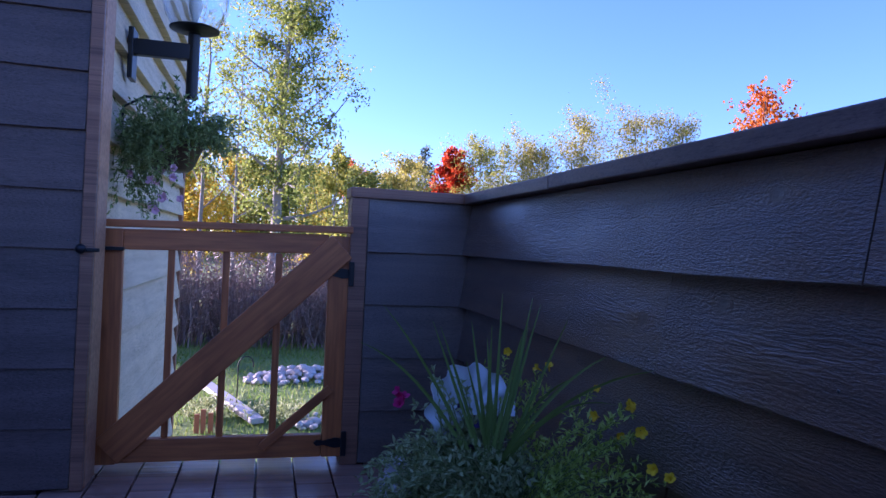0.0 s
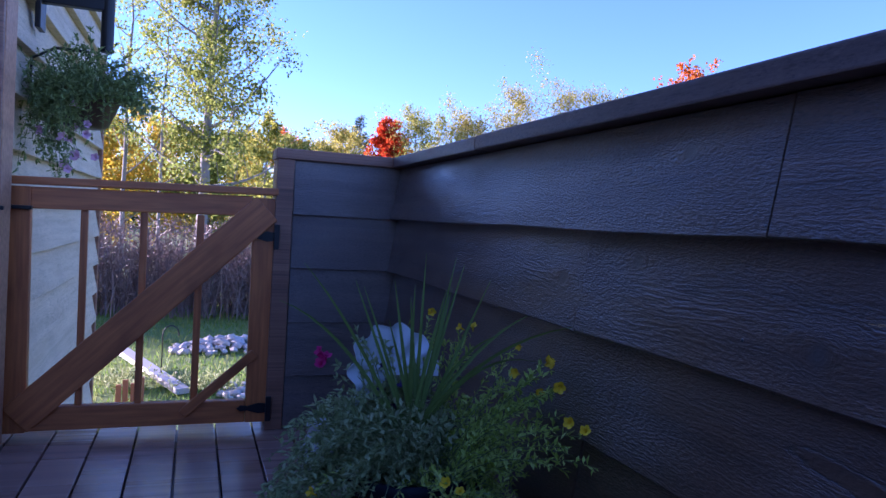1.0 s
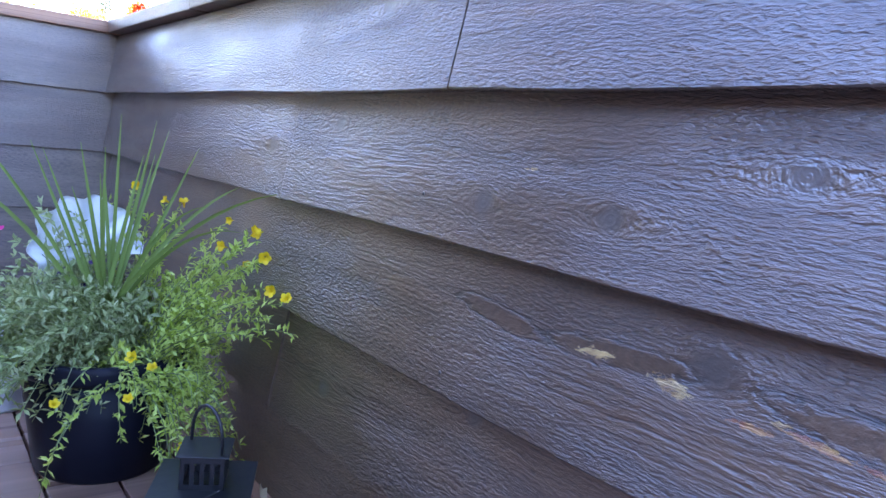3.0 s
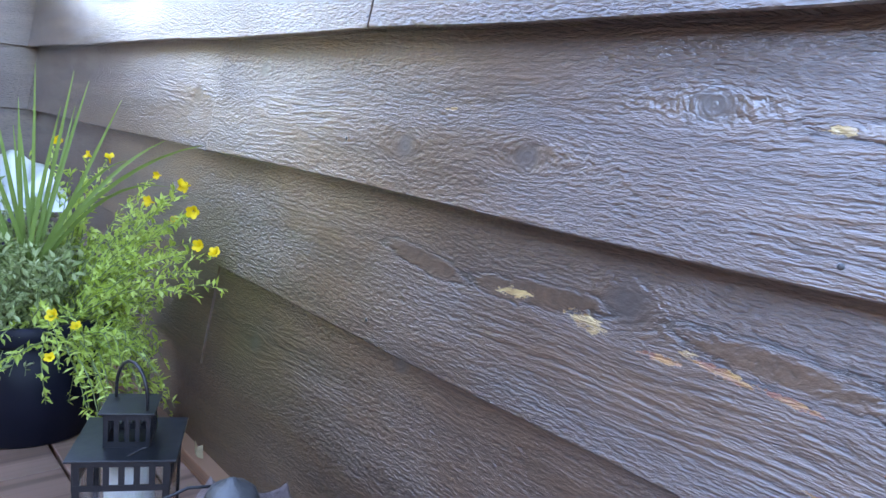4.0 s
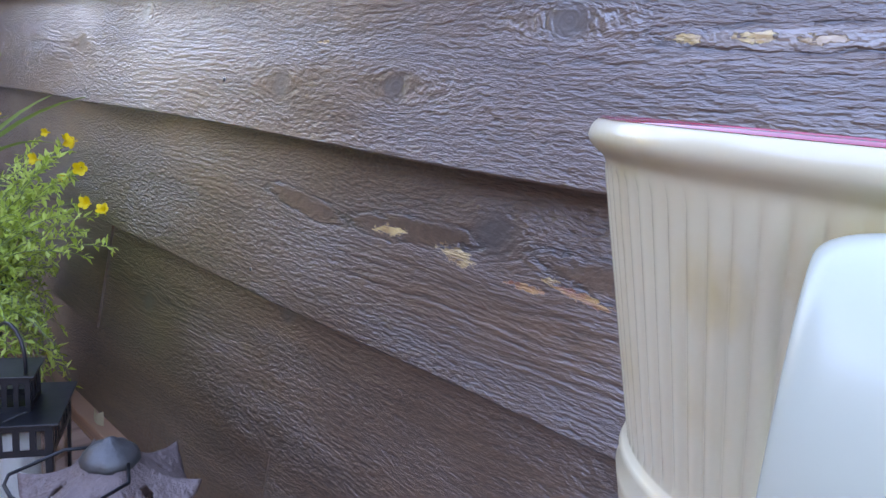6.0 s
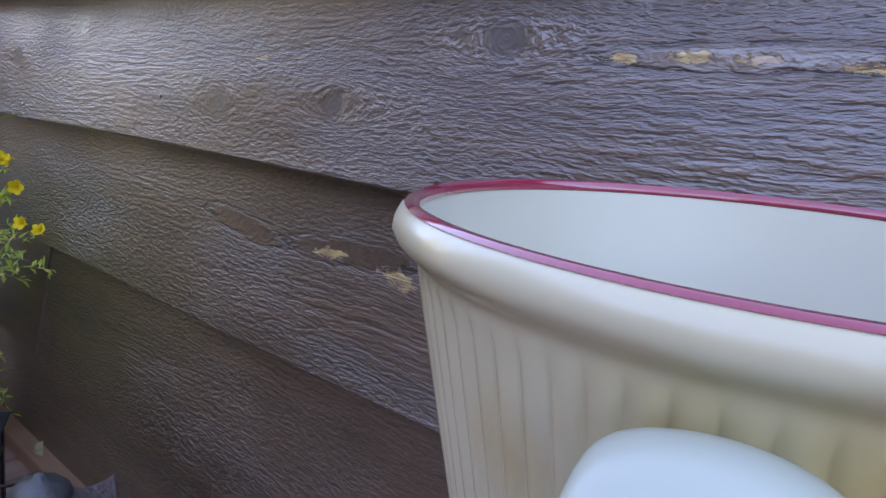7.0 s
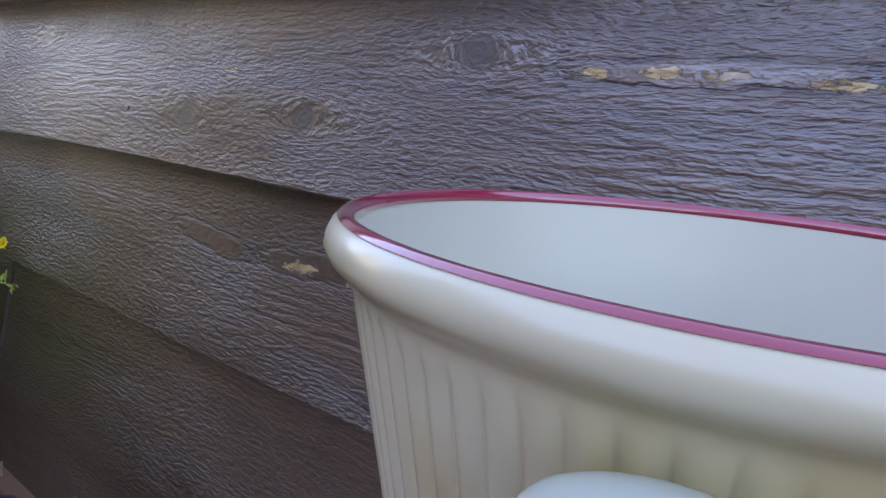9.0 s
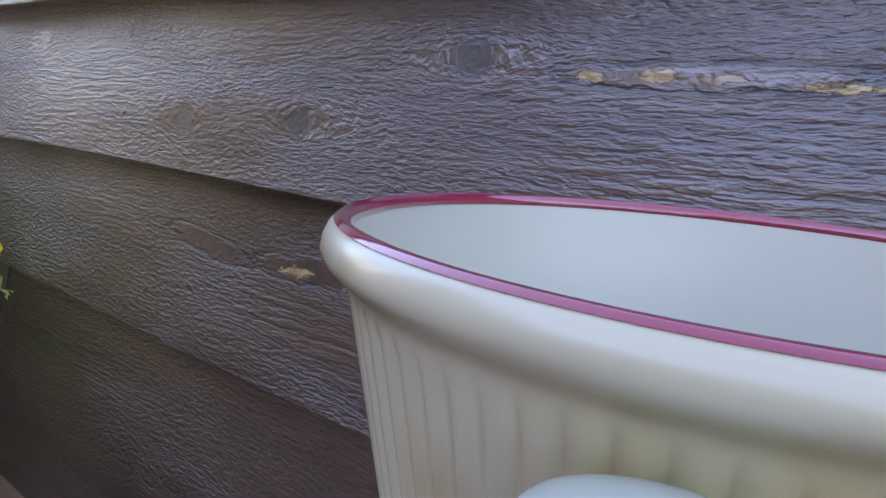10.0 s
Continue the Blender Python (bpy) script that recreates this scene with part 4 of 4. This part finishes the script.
# white scallop-shaped dish standing among the leaves
verts, faces = [], []
NR, NA = 10, 84
for side_k in (0, 1):
    for i in range(NR + 1):
        for k in range(NA + 1):
            a = math.pi * (k / NA) * 1.2 - 0.3
            rr = 0.115 * (i / NR) * (1 + 0.06 * (i / NR) * math.cos(a * 11))
            bulge = 0.03 * (1 - (i / NR) ** 2) + 0.009 * (i / NR) ** 1.5 * math.cos(a * 11)
            verts.append((rr * math.cos(a), bulge + (0.005 if side_k else 0), rr * math.sin(a) * 1.08))
W = NA + 1
for side_k in (0, 1):
    o = side_k * (NR + 1) * W
    for i in range(NR):
        for k in range(NA):
            q = (o + i * W + k, o + i * W + k + 1, o + (i + 1) * W + k + 1, o + (i + 1) * W + k)
            faces.append(q if side_k else tuple(reversed(q)))
o = (NR + 1) * W
for k in range(NA):
    a, b = NR * W + k, NR * W + k + 1
    faces.append((a, b, o + b, o + a))
shell = part("shell_ornament", (verts, faces), M_SHELL, smooth=True)
shell.matrix_basis = pose(-0.262, 1.64, 0.43, -14, -14, 8) @ Matrix.Scale(0.97, 4)
tagged(shell, "white fluted shell ornament standing among the leaves", "garden ornament")
part("stake", tube([(0, 0.035, -0.25), (0, 0.034, 0.02)], 0.004, 6), M_SHELL, shell)

# small patterned glass urn behind the planter
urn = part("urn", lathe([(0.0, 0.0), (0.045, 0.0), (0.05, 0.01), (0.03, 0.05), (0.055, 0.12), (0.06, 0.16), (0.035, 0.205), (0.03, 0.225), (0.042, 0.24), (0.03, 0.242), (0.0, 0.235)], 28,
                        flute=lambda k, a: 0.002 * math.cos(a * 14)), plain_mat("pale_stone", (0.40, 0.38, 0.36), (0.62, 0.60, 0.58), 0.4, 0.0, 60.0, 0.5), smooth=True)
urn.matrix_basis = pose(-0.385, 1.92, 0.0)
tagged(urn, "small pale patterned urn behind the planter", "urn")

# ---- black lantern with candle ----
lantern = empty("lantern", -0.221, 1.004, 0.0, "black square metal candle lantern with slotted bands", "lantern", 62)


def slotted(z0, z1, half, slots, parent, bar=0.006, band=0.01, t=0.0022):
    """Four sides of a slotted band: two strips and upright slats a side."""
    for s in range(4):
        turn = Matrix.Rotation(s * math.pi / 2, 4, "Z")
        for za, zb in ((z0, z0 + band), (z1 - band, z1)):
            strip = part("band_strip", box_bm(-half, -half, za, half, -half + t, zb), M_LANTERN, parent)
            strip.matrix_basis = turn
        for k in range(slots + 1):
            x = -half + (2 * half - bar) * k / slots
            slat = part("slat", box_bm(x, -half + 0.0003, z0 + band * 0.9, x + bar, -half + t - 0.0003, z1 - band * 0.9), M_LANTERN, parent)
            slat.matrix_basis = turn


part("base_plate", box_bm(-0.066, -0.066, 0.004, 0.066, 0.066, 0.012, 0.0015), M_LANTERN, lantern)
for sx in (-1, 1):
    for sy in (-1, 1):
        part("corner_post", box_bm(sx * 0.060 - 0.005, sy * 0.060 - 0.005, 0.0, sx * 0.060 + 0.005, sy * 0.060 + 0.005, 0.181, 0.001), M_LANTERN, lantern)
slotted(0.135, 0.181, 0.0655, 6, lantern, 0.0085, 0.009)
slotted(0.012, 0.03, 0.0655, 6, lantern, 0.0085, 0.005)
part("roof_plate", box_bm(-0.074, -0.074, 0.182, 0.074, 0.074, 0.1855, 0.0012), M_LANTERN, lantern)
slotted(0.1855, 0.236, 0.032, 4, lantern, 0.0065, 0.009)
part("top_plate", box_bm(-0.038, -0.038, 0.237, 0.038, 0.038, 0.240, 0.001), M_LANTERN, lantern)
part("handle", tube([(0.026, 0.026, 0.23)] + [(0.026 * math.cos(a), 0.026 * math.cos(a), 0.255 + 0.05 * math.sin(a)) for a in (0, 0.35, 0.7, 1.05, 1.4, 1.74, 2.1, 2.45, 2.8, 3.14)] + [(-0.026, -0.026, 0.23)], 0.0026, 8), M_LANTERN, lantern, "thin black wire handle", smooth=True)
for s in range(4):
    bm = box_bm(-0.056, -0.0628, 0.030, 0.056, -0.0612, 0.135)
    bmesh.ops.transform(bm, matrix=Matrix.Rotation(s * math.pi / 2, 4, "Z"), verts=bm.verts)
    pane = part("pane", bm, M_GLASS, lantern, "clear glass pane")
    pane.visible_shadow = False
candle = part("candle", lathe([(0.0, 0.0), (0.034, 0.0), (0.0355, 0.002), (0.0355, 0.138), (0.033, 0.142), (0.014, 0.139), (0.0, 0.138)], 32), M_CANDLE, smooth=True)
candle.matrix_basis = pose(-0.221, 1.004, 0.0122)
tagged(candle, "thick ivory pillar candle inside the black lantern", "candle")
part("wick", tube([(0, 0, 0.137), (0.001, 0.0, 0.148), (0.003, 0.001, 0.152)], 0.0011, 5), M_BLACK, candle)
nail = part("metal_clip", tube([(0.0, 0.0, 0.0), (0.03, 0.004, 0.0), (0.034, 0.002, 0.001)], 0.0013, 5), M_IRON)
nail.matrix_basis = pose(-0.245, 0.945, 0.1869, 0, 0, 20)
tagged(nail, "small bent metal clip lying on the lantern roof", "clip")

# ---- rusty cast-iron pagoda lantern ----
pagoda = empty("pagoda_lantern", -0.183, 0.742, 0.0, "rusty cast-iron hexagonal pagoda lantern with wire handle", "lantern", -40)
verts, faces = [], []
PR, PS = 12, 24
for i in range(PR + 1):
    t = i / PR
    for k in range(6 * PS):
        a = 2 * math.pi * k / (6 * PS)
        c = abs(((k % PS) / PS) - 0.5) * 2
        rad = (0.030 + (0.107 - 0.030) * t) * (1 - 0.15 * t * (1 - c ** 1.6))
        z = 0.205 - 0.052 * t ** 0.8 + 0.026 * (t ** 2) * (c ** 2.2) + 0.0016 * noise.noise(Vector((rad * math.cos(a) * 60, rad * math.sin(a) * 60, 0)))
        ridge = 0.0025 * max(0.0, c - 0.86) / 0.14 * t
        verts.append((rad * math.cos(a), rad * math.sin(a), z + ridge))
n6 = 6 * PS
for i in range(PR):
    for k in range(n6):
        pan = k // PS
        mid = (k % PS) / PS
        hole = i in (4, 5, 6) and abs(mid - 0.5) < (0.12 if i != 6 else 0.05)
        if not hole:
            faces.append((i * n6 + k, (i + 1) * n6 + k, (i + 1) * n6 + (k + 1) % n6, i * n6 + (k + 1) % n6))
roof = part("roof", (verts, faces), M_RUST, pagoda, "rusty curved hexagonal roof with leaf-shaped holes", smooth=True)
sol = roof.modifiers.new("thickness", "SOLIDIFY")
sol.thickness, sol.offset = 0.006, -1.0
part("finial", lathe([(0.033, 0.200), (0.034, 0.206), (0.030, 0.214), (0.022, 0.221), (0.011, 0.225), (0.008, 0.228), (0.005, 0.231), (0.0, 0.232)], 32, flute=lambda k, a: 0.0008 * math.sin(a * 9 + k)), M_IRON, pagoda, "grey domed finial", smooth=True)
bm = lathe([(0.0, 0.0), (0.075, 0.0), (0.078, 0.008), (0.066, 0.022), (0.058, 0.028), (0.0, 0.028)], 6)
part("base", bm, M_RUST, pagoda)
for k in range(6):
    a = math.pi / 3 * k
    bm = box_bm(-0.006, -0.006, 0.026, 0.006, 0.006, 0.165, 0.001, m=Matrix.Translation((0.057 * math.cos(a), 0.057 * math.sin(a), 0)))
    part("post", bm, M_RUST, pagoda)
wire = [(0.0, 0.033, 0.208), (-0.02, 0.06, 0.203)] + [(-0.075 - 0.035 * math.sin(a), 0.066 * math.cos(a), 0.198) for a in (0.3, 0.8, 1.3, 1.8, 2.3, 2.8)] + [(-0.02, -0.06, 0.203), (0.0, -0.033, 0.208)]
wire_ob = part("handle", tube(wire, 0.0022, 8), M_BLACK, pagoda, "folded black wire handle", smooth=True)
wire_ob.matrix_basis = pose(0, 0, 0, 0, 0, 55)

# dry leaf and batten at the foot of the wall
batten = part("batten", box_bm(-0.05, 0.05, 0.0, -0.016, 2.05, 0.03, 0.003), M_TRIM)
tagged(batten, "brown wooden batten on the deck along the wall", "batten")
verts, faces = [], []
for k, (x, z, y) in enumerate([(0, 0, 0), (0.012, 0.008, 0.004), (0.016, 0.022, 0.0), (0.006, 0.024, 0.006), (0.002, 0.038, 0.002), (-0.006, 0.024, 0.006), (-0.014, 0.018, 0.002), (-0.008, 0.008, 0.004)]):
    verts.append((x, y, z))
verts.append((0, 0.009, 0.016))
faces = [(i, (i + 1) % 8, 8) for i in range(8)]
dead = part("dry_leaf", (verts, faces), M_DRY)
dead.matrix_basis = pose(-0.034, 1.17, 0.0305, -25, 0, 40)
tagged(dead, "curled dry tan leaf lying on the batten", "leaf")

# ---- mug on its stand ----
MUG = (-0.3623, -0.0464, 0.6612)


def glaze_mat():
    n = Nodes("cream_glaze")
    pos = n.geo.outputs["Position"]
    p = n.split(pos)
    stain = n.noise(n.join(n.math("MULTIPLY", p[0], 60.0), n.math("MULTIPLY", p[1], 60.0), n.math("MULTIPLY", p[2], 30.0)), 1.0, 4.0)
    col = n.mix(n.ramp(stain, (0.50, 0.0), (0.75, 0.4)), (0.58, 0.49, 0.32), (0.46, 0.29, 0.09))
    col = n.mix(n.math("MULTIPLY", n.noise(pos, 25.0, 2.0), 0.3), col, (0.60, 0.54, 0.42))
    for sx, sy, sz, size in ((-0.041, -0.020, -0.013, 0.012), (-0.045, -0.004, -0.012, 0.009), (-0.034, -0.031, -0.012, 0.008), (-0.043, 0.012, -0.02, 0.008)):
        gap = n.tree.nodes.new("ShaderNodeVectorMath")
        gap.operation = "DISTANCE"
        n.put(pos, gap.inputs[0])
        gap.inputs[1].default_value = (MUG[0] + sx, MUG[1] + sy, MUG[2] + sz)
        tea = n.math("MULTIPLY", n.ramp(n.math("MULTIPLY", gap.outputs["Value"], 1.0 / size), (0.0, 1.0), (1.0, 0.0)), n.ramp(stain, (0.35, 0.15), (0.6, 0.9)))
        col = n.mix(tea, col, (0.50, 0.31, 0.09))
    n.bump(n.noise(pos, 220.0, 2.0), 0.05, 0.001)
    return n.done(col, 0.24, None, **{"Coat Weight": 0.25, "Coat Roughness": 0.08})


M_GLAZE = glaze_mat()
M_GLAZE_IN = plain_mat("pale_inner_glaze", (0.50, 0.465, 0.35), (0.56, 0.525, 0.41), 0.42, 0.0, 45.0, 0.02)
M_REDGLAZE = plain_mat("red_glaze", (0.36, 0.010, 0.03), (0.46, 0.02, 0.05), 0.14, 0.0, 260.0, 0.10, 0.0005, **{"Coat Weight": 1.0, "Coat Roughness": 0.04, "Coat IOR": 1.7})
# handle has the mug's cream glaze; its mint tint is painted-in sky light
M_HANDLE_SKYTINT = plain_mat("sky_tinted_handle_glaze", (0.38, 0.41, 0.32), (0.44, 0.46, 0.37), 0.25, 0.0, 60.0, 0.04)
mug = empty("mug", MUG[0], MUG[1], MUG[2], "cream glazed fluted ceramic mug with red rim line", "mug")
body_profile = [(0.0, -0.092), (0.029, -0.092), (0.0318, -0.090), (0.0342, -0.083), (0.0350, -0.066), (0.0362, -0.0603), (0.0366, -0.0583), (0.0360, -0.0563), (0.0365, -0.0550), (0.0361, -0.0538), (0.0354, -0.0530)]
fl0 = len(body_profile)
body_profile += [(0.0354 + 0.0097 * t, -0.0525 + 0.0450 * t) for t in (0, 0.05, 0.1, 0.3, 0.5, 0.7, 0.9, 0.95, 1.0)]
fl1 = len(body_profile)
body_profile += [(0.0452, -0.0066), (0.0457, -0.0058), (0.0468, -0.0050), (0.0479, -0.0040), (0.0484, -0.0029), (0.0482, -0.0018), (0.0477, -0.0008), (0.0469, -0.0001), (0.0462, 0.0), (0.0456, -0.0006),
                 (0.0452, -0.0018), (0.0449, -0.004), (0.0424, -0.014), (0.0365, -0.04), (0.0345, -0.055), (0.032, -0.080), (0.028, -0.087), (0.0, -0.088)]


def flutes(k, a):
    if fl0 < k < fl1 - 1:
        return 0.0007 * abs(math.cos(a * 40)) ** 0.8 - 0.0006
    return 0.0


rim_top = body_profile.index((0.0462, 0.0))
part("mug_body", lathe(body_profile[:rim_top + 1], 960, flute=flutes, caps=False), M_GLAZE, mug, smooth=True)
part("interior", lathe(body_profile[rim_top:], 160, caps=False), M_GLAZE_IN, mug, "pale greyish glazed interior", smooth=True)
band = [(0.0472, -0.0002), (0.0467, 0.00022), (0.0461, 0.0003), (0.0455, -0.0002), (0.0451, -0.0012), (0.0453, -0.0014), (0.0457, -0.0009), (0.0462, -0.0004), (0.0467, -0.0005)]
part("rim_band", lathe(band + [band[0]], 160, caps=False), M_REDGLAZE, mug, "glossy red painted rim", smooth=True)
rng = random.Random(77)
for k in range(56):
    a = 2 * math.pi * k / 56 + rng.uniform(-0.06, 0.06)
    z = rng.uniform(-0.076, -0.069)
    bm = bmesh.new()
    bmesh.ops.create_uvsphere(bm, u_segments=10, v_segments=6, radius=1.0)
    r0 = 0.0346
    for v in bm.verts:
        v.co = Vector((v.co.x * 0.0007, v.co.y * 0.0021, v.co.z * 0.0042))
    ob = part("painted_leaf", bm, M_REDGLAZE, mug, smooth=True)
    ob.matrix_basis = pose(r0 * math.cos(a), r0 * math.sin(a), z, rng.uniform(-40, 40), 0, math.degrees(a))
# handle: a strap loop towards the eye
HA = math.radians(192.5)
loop = [(0.042, -0.0185), (0.047, -0.0118), (0.053, -0.0101), (0.0585, -0.0126), (0.0622, -0.0195), (0.0635, -0.0295), (0.062, -0.0405), (0.057, -0.0505), (0.048, -0.0585), (0.034, -0.0645)]
verts, faces = [], []
SD = 16
for i, (r, z) in enumerate(loop):
    r2, z2 = loop[min(i + 1, len(loop) - 1)]
    r1, z1 = loop[max(i - 1, 0)]
    tx, tz = r2 - r1, z2 - z1
    ln = math.hypot(tx, tz)
    nx, nz = -tz / ln, tx / ln
    for k in range(SD):
        a = 2 * math.pi * k / SD
        off, wid = 0.0036 * math.sin(a), 0.0082 * math.cos(a)
        verts.append(((r + nx * off) * math.cos(HA) - wid * math.sin(HA), (r + nx * off) * math.sin(HA) + wid * math.cos(HA), z + nz * off))
for i in range(len(loop) - 1):
    for k in range(SD):
        faces.append((i * SD + k, i * SD + (k + 1) % SD, (i + 1) * SD + (k + 1) % SD, (i + 1) * SD + k))
hd = part("handle", (verts, faces), M_HANDLE_SKYTINT, mug, "smooth cream-glazed handle, sky light tinted into its colour", smooth=True)
sub = hd.modifiers.new("smooth", "SUBSURF")
sub.levels = sub.render_levels = 2
stand = empty("pedestal_stand", MUG[0], MUG[1], 0.0, "slim black pedestal stand under the mug", "stand")
part("top", lathe([(0.0, 0.555), (0.033, 0.555), (0.034, 0.557), (0.034, 0.567), (0.033, 0.569), (0.0, 0.569)], 32), M_BLACK, stand)
part("pole", lathe([(0.0, 0.01), (0.012, 0.01), (0.012, 0.556), (0.0, 0.556)], 20), M_BLACK, stand)
part("foot", lathe([(0.0, 0.0), (0.085, 0.0), (0.085, 0.006), (0.02, 0.014), (0.0, 0.014)], 32), M_BLACK, stand)

# nail heads on the wall
for y, z in ((0.155, 0.622), (0.15, 0.412), (0.712, 0.428), (0.762, 0.817), (0.79, 0.66), (1.21, 0.622), (1.27, 0.622)):
    ob = part("nail", lathe([(0.0026, -0.0012), (0.0028, 0.0), (0.0018, 0.0008), (0.0, 0.001)], 10), M_IRON, wall_east, smooth=True)
    ob.matrix_basis = pose(-0.0205, y, z, 0, -90, 0)

for k in range(10):
    for y, up in ((0.075, 0.03), (0.30, 0.034)):
        ob = part("nail", lathe([(0.0026, -0.0012), (0.0028, 0.0), (0.0018, 0.0008), (0.0, 0.001)], 10), M_IRON, house_front, smooth=True)
        ob.matrix_basis = pose(-0.0150, y, 0.008 + 0.1885 * k + up, 0, -90, 0)

# ---- boards of the walls and the deck ----
rng = random.Random(14)
board_wall(wall_east, M_WALL, [(0.8, 0.196, (-2.6, -0.9, 0.757, 2.671)), (0.6, 0.216, (-2.6, -1.5, 1.238, 2.671)), (0.4, 0.216, (-2.6, -0.55, 1.648, 2.671)),
                               (0.2, 0.216, (-2.6, -1.1, 1.222, 2.671)), (0.004, 0.212, (-2.6, -0.2, 0.688, 2.671))], rng, 0.023, -0.010)
# local y of the turned walls runs along world x
board_wall(wall_end, M_WALL_X, [(0.797, 0.2, (-0.02, 0.392)), (0.6, 0.213, (-0.02, 0.392)), (0.4, 0.216, (-0.02, 0.392)), (0.2, 0.216, (-0.02, 0.392)), (0.004, 0.212, (-0.02, 0.392))], rng)
board_wall(house_front, M_HOUSE, [(0.008 + 0.1885 * k, 0.2045, (0.040, 2.3)) for k in range(15)], rng)
board_wall(side, M_CREAM, [(-0.87 + 0.205 * k, 0.221, (-5.72, -2.63)) for k in range(18)], rng, 0.030, -0.012)

PITCH = 0.1305
for k in range(-3, 22):
    x0 = -0.496 - PITCH * k + 0.003
    x1 = min(x0 + PITCH - 0.0065, 0.0105)
    if x1 - x0 < 0.03:
        continue
    ends = (-2.6, rng.uniform(-1.6, -0.6), 2.82) if k % 2 else (-2.6, 2.82)
    for a, b in zip(ends, ends[1:]):
        if b > 2.47 and x0 < -1.30:
            b = 2.45 if x1 < -1.33 else b
        ob = part("deck_board", box_bm(0, 0, -0.028, x1 - x0, b - a - 0.003, 0, 0.003), M_DECK, deck)
        ob.matrix_basis = pose(x0, a, rng.uniform(-0.0015, 0.0))
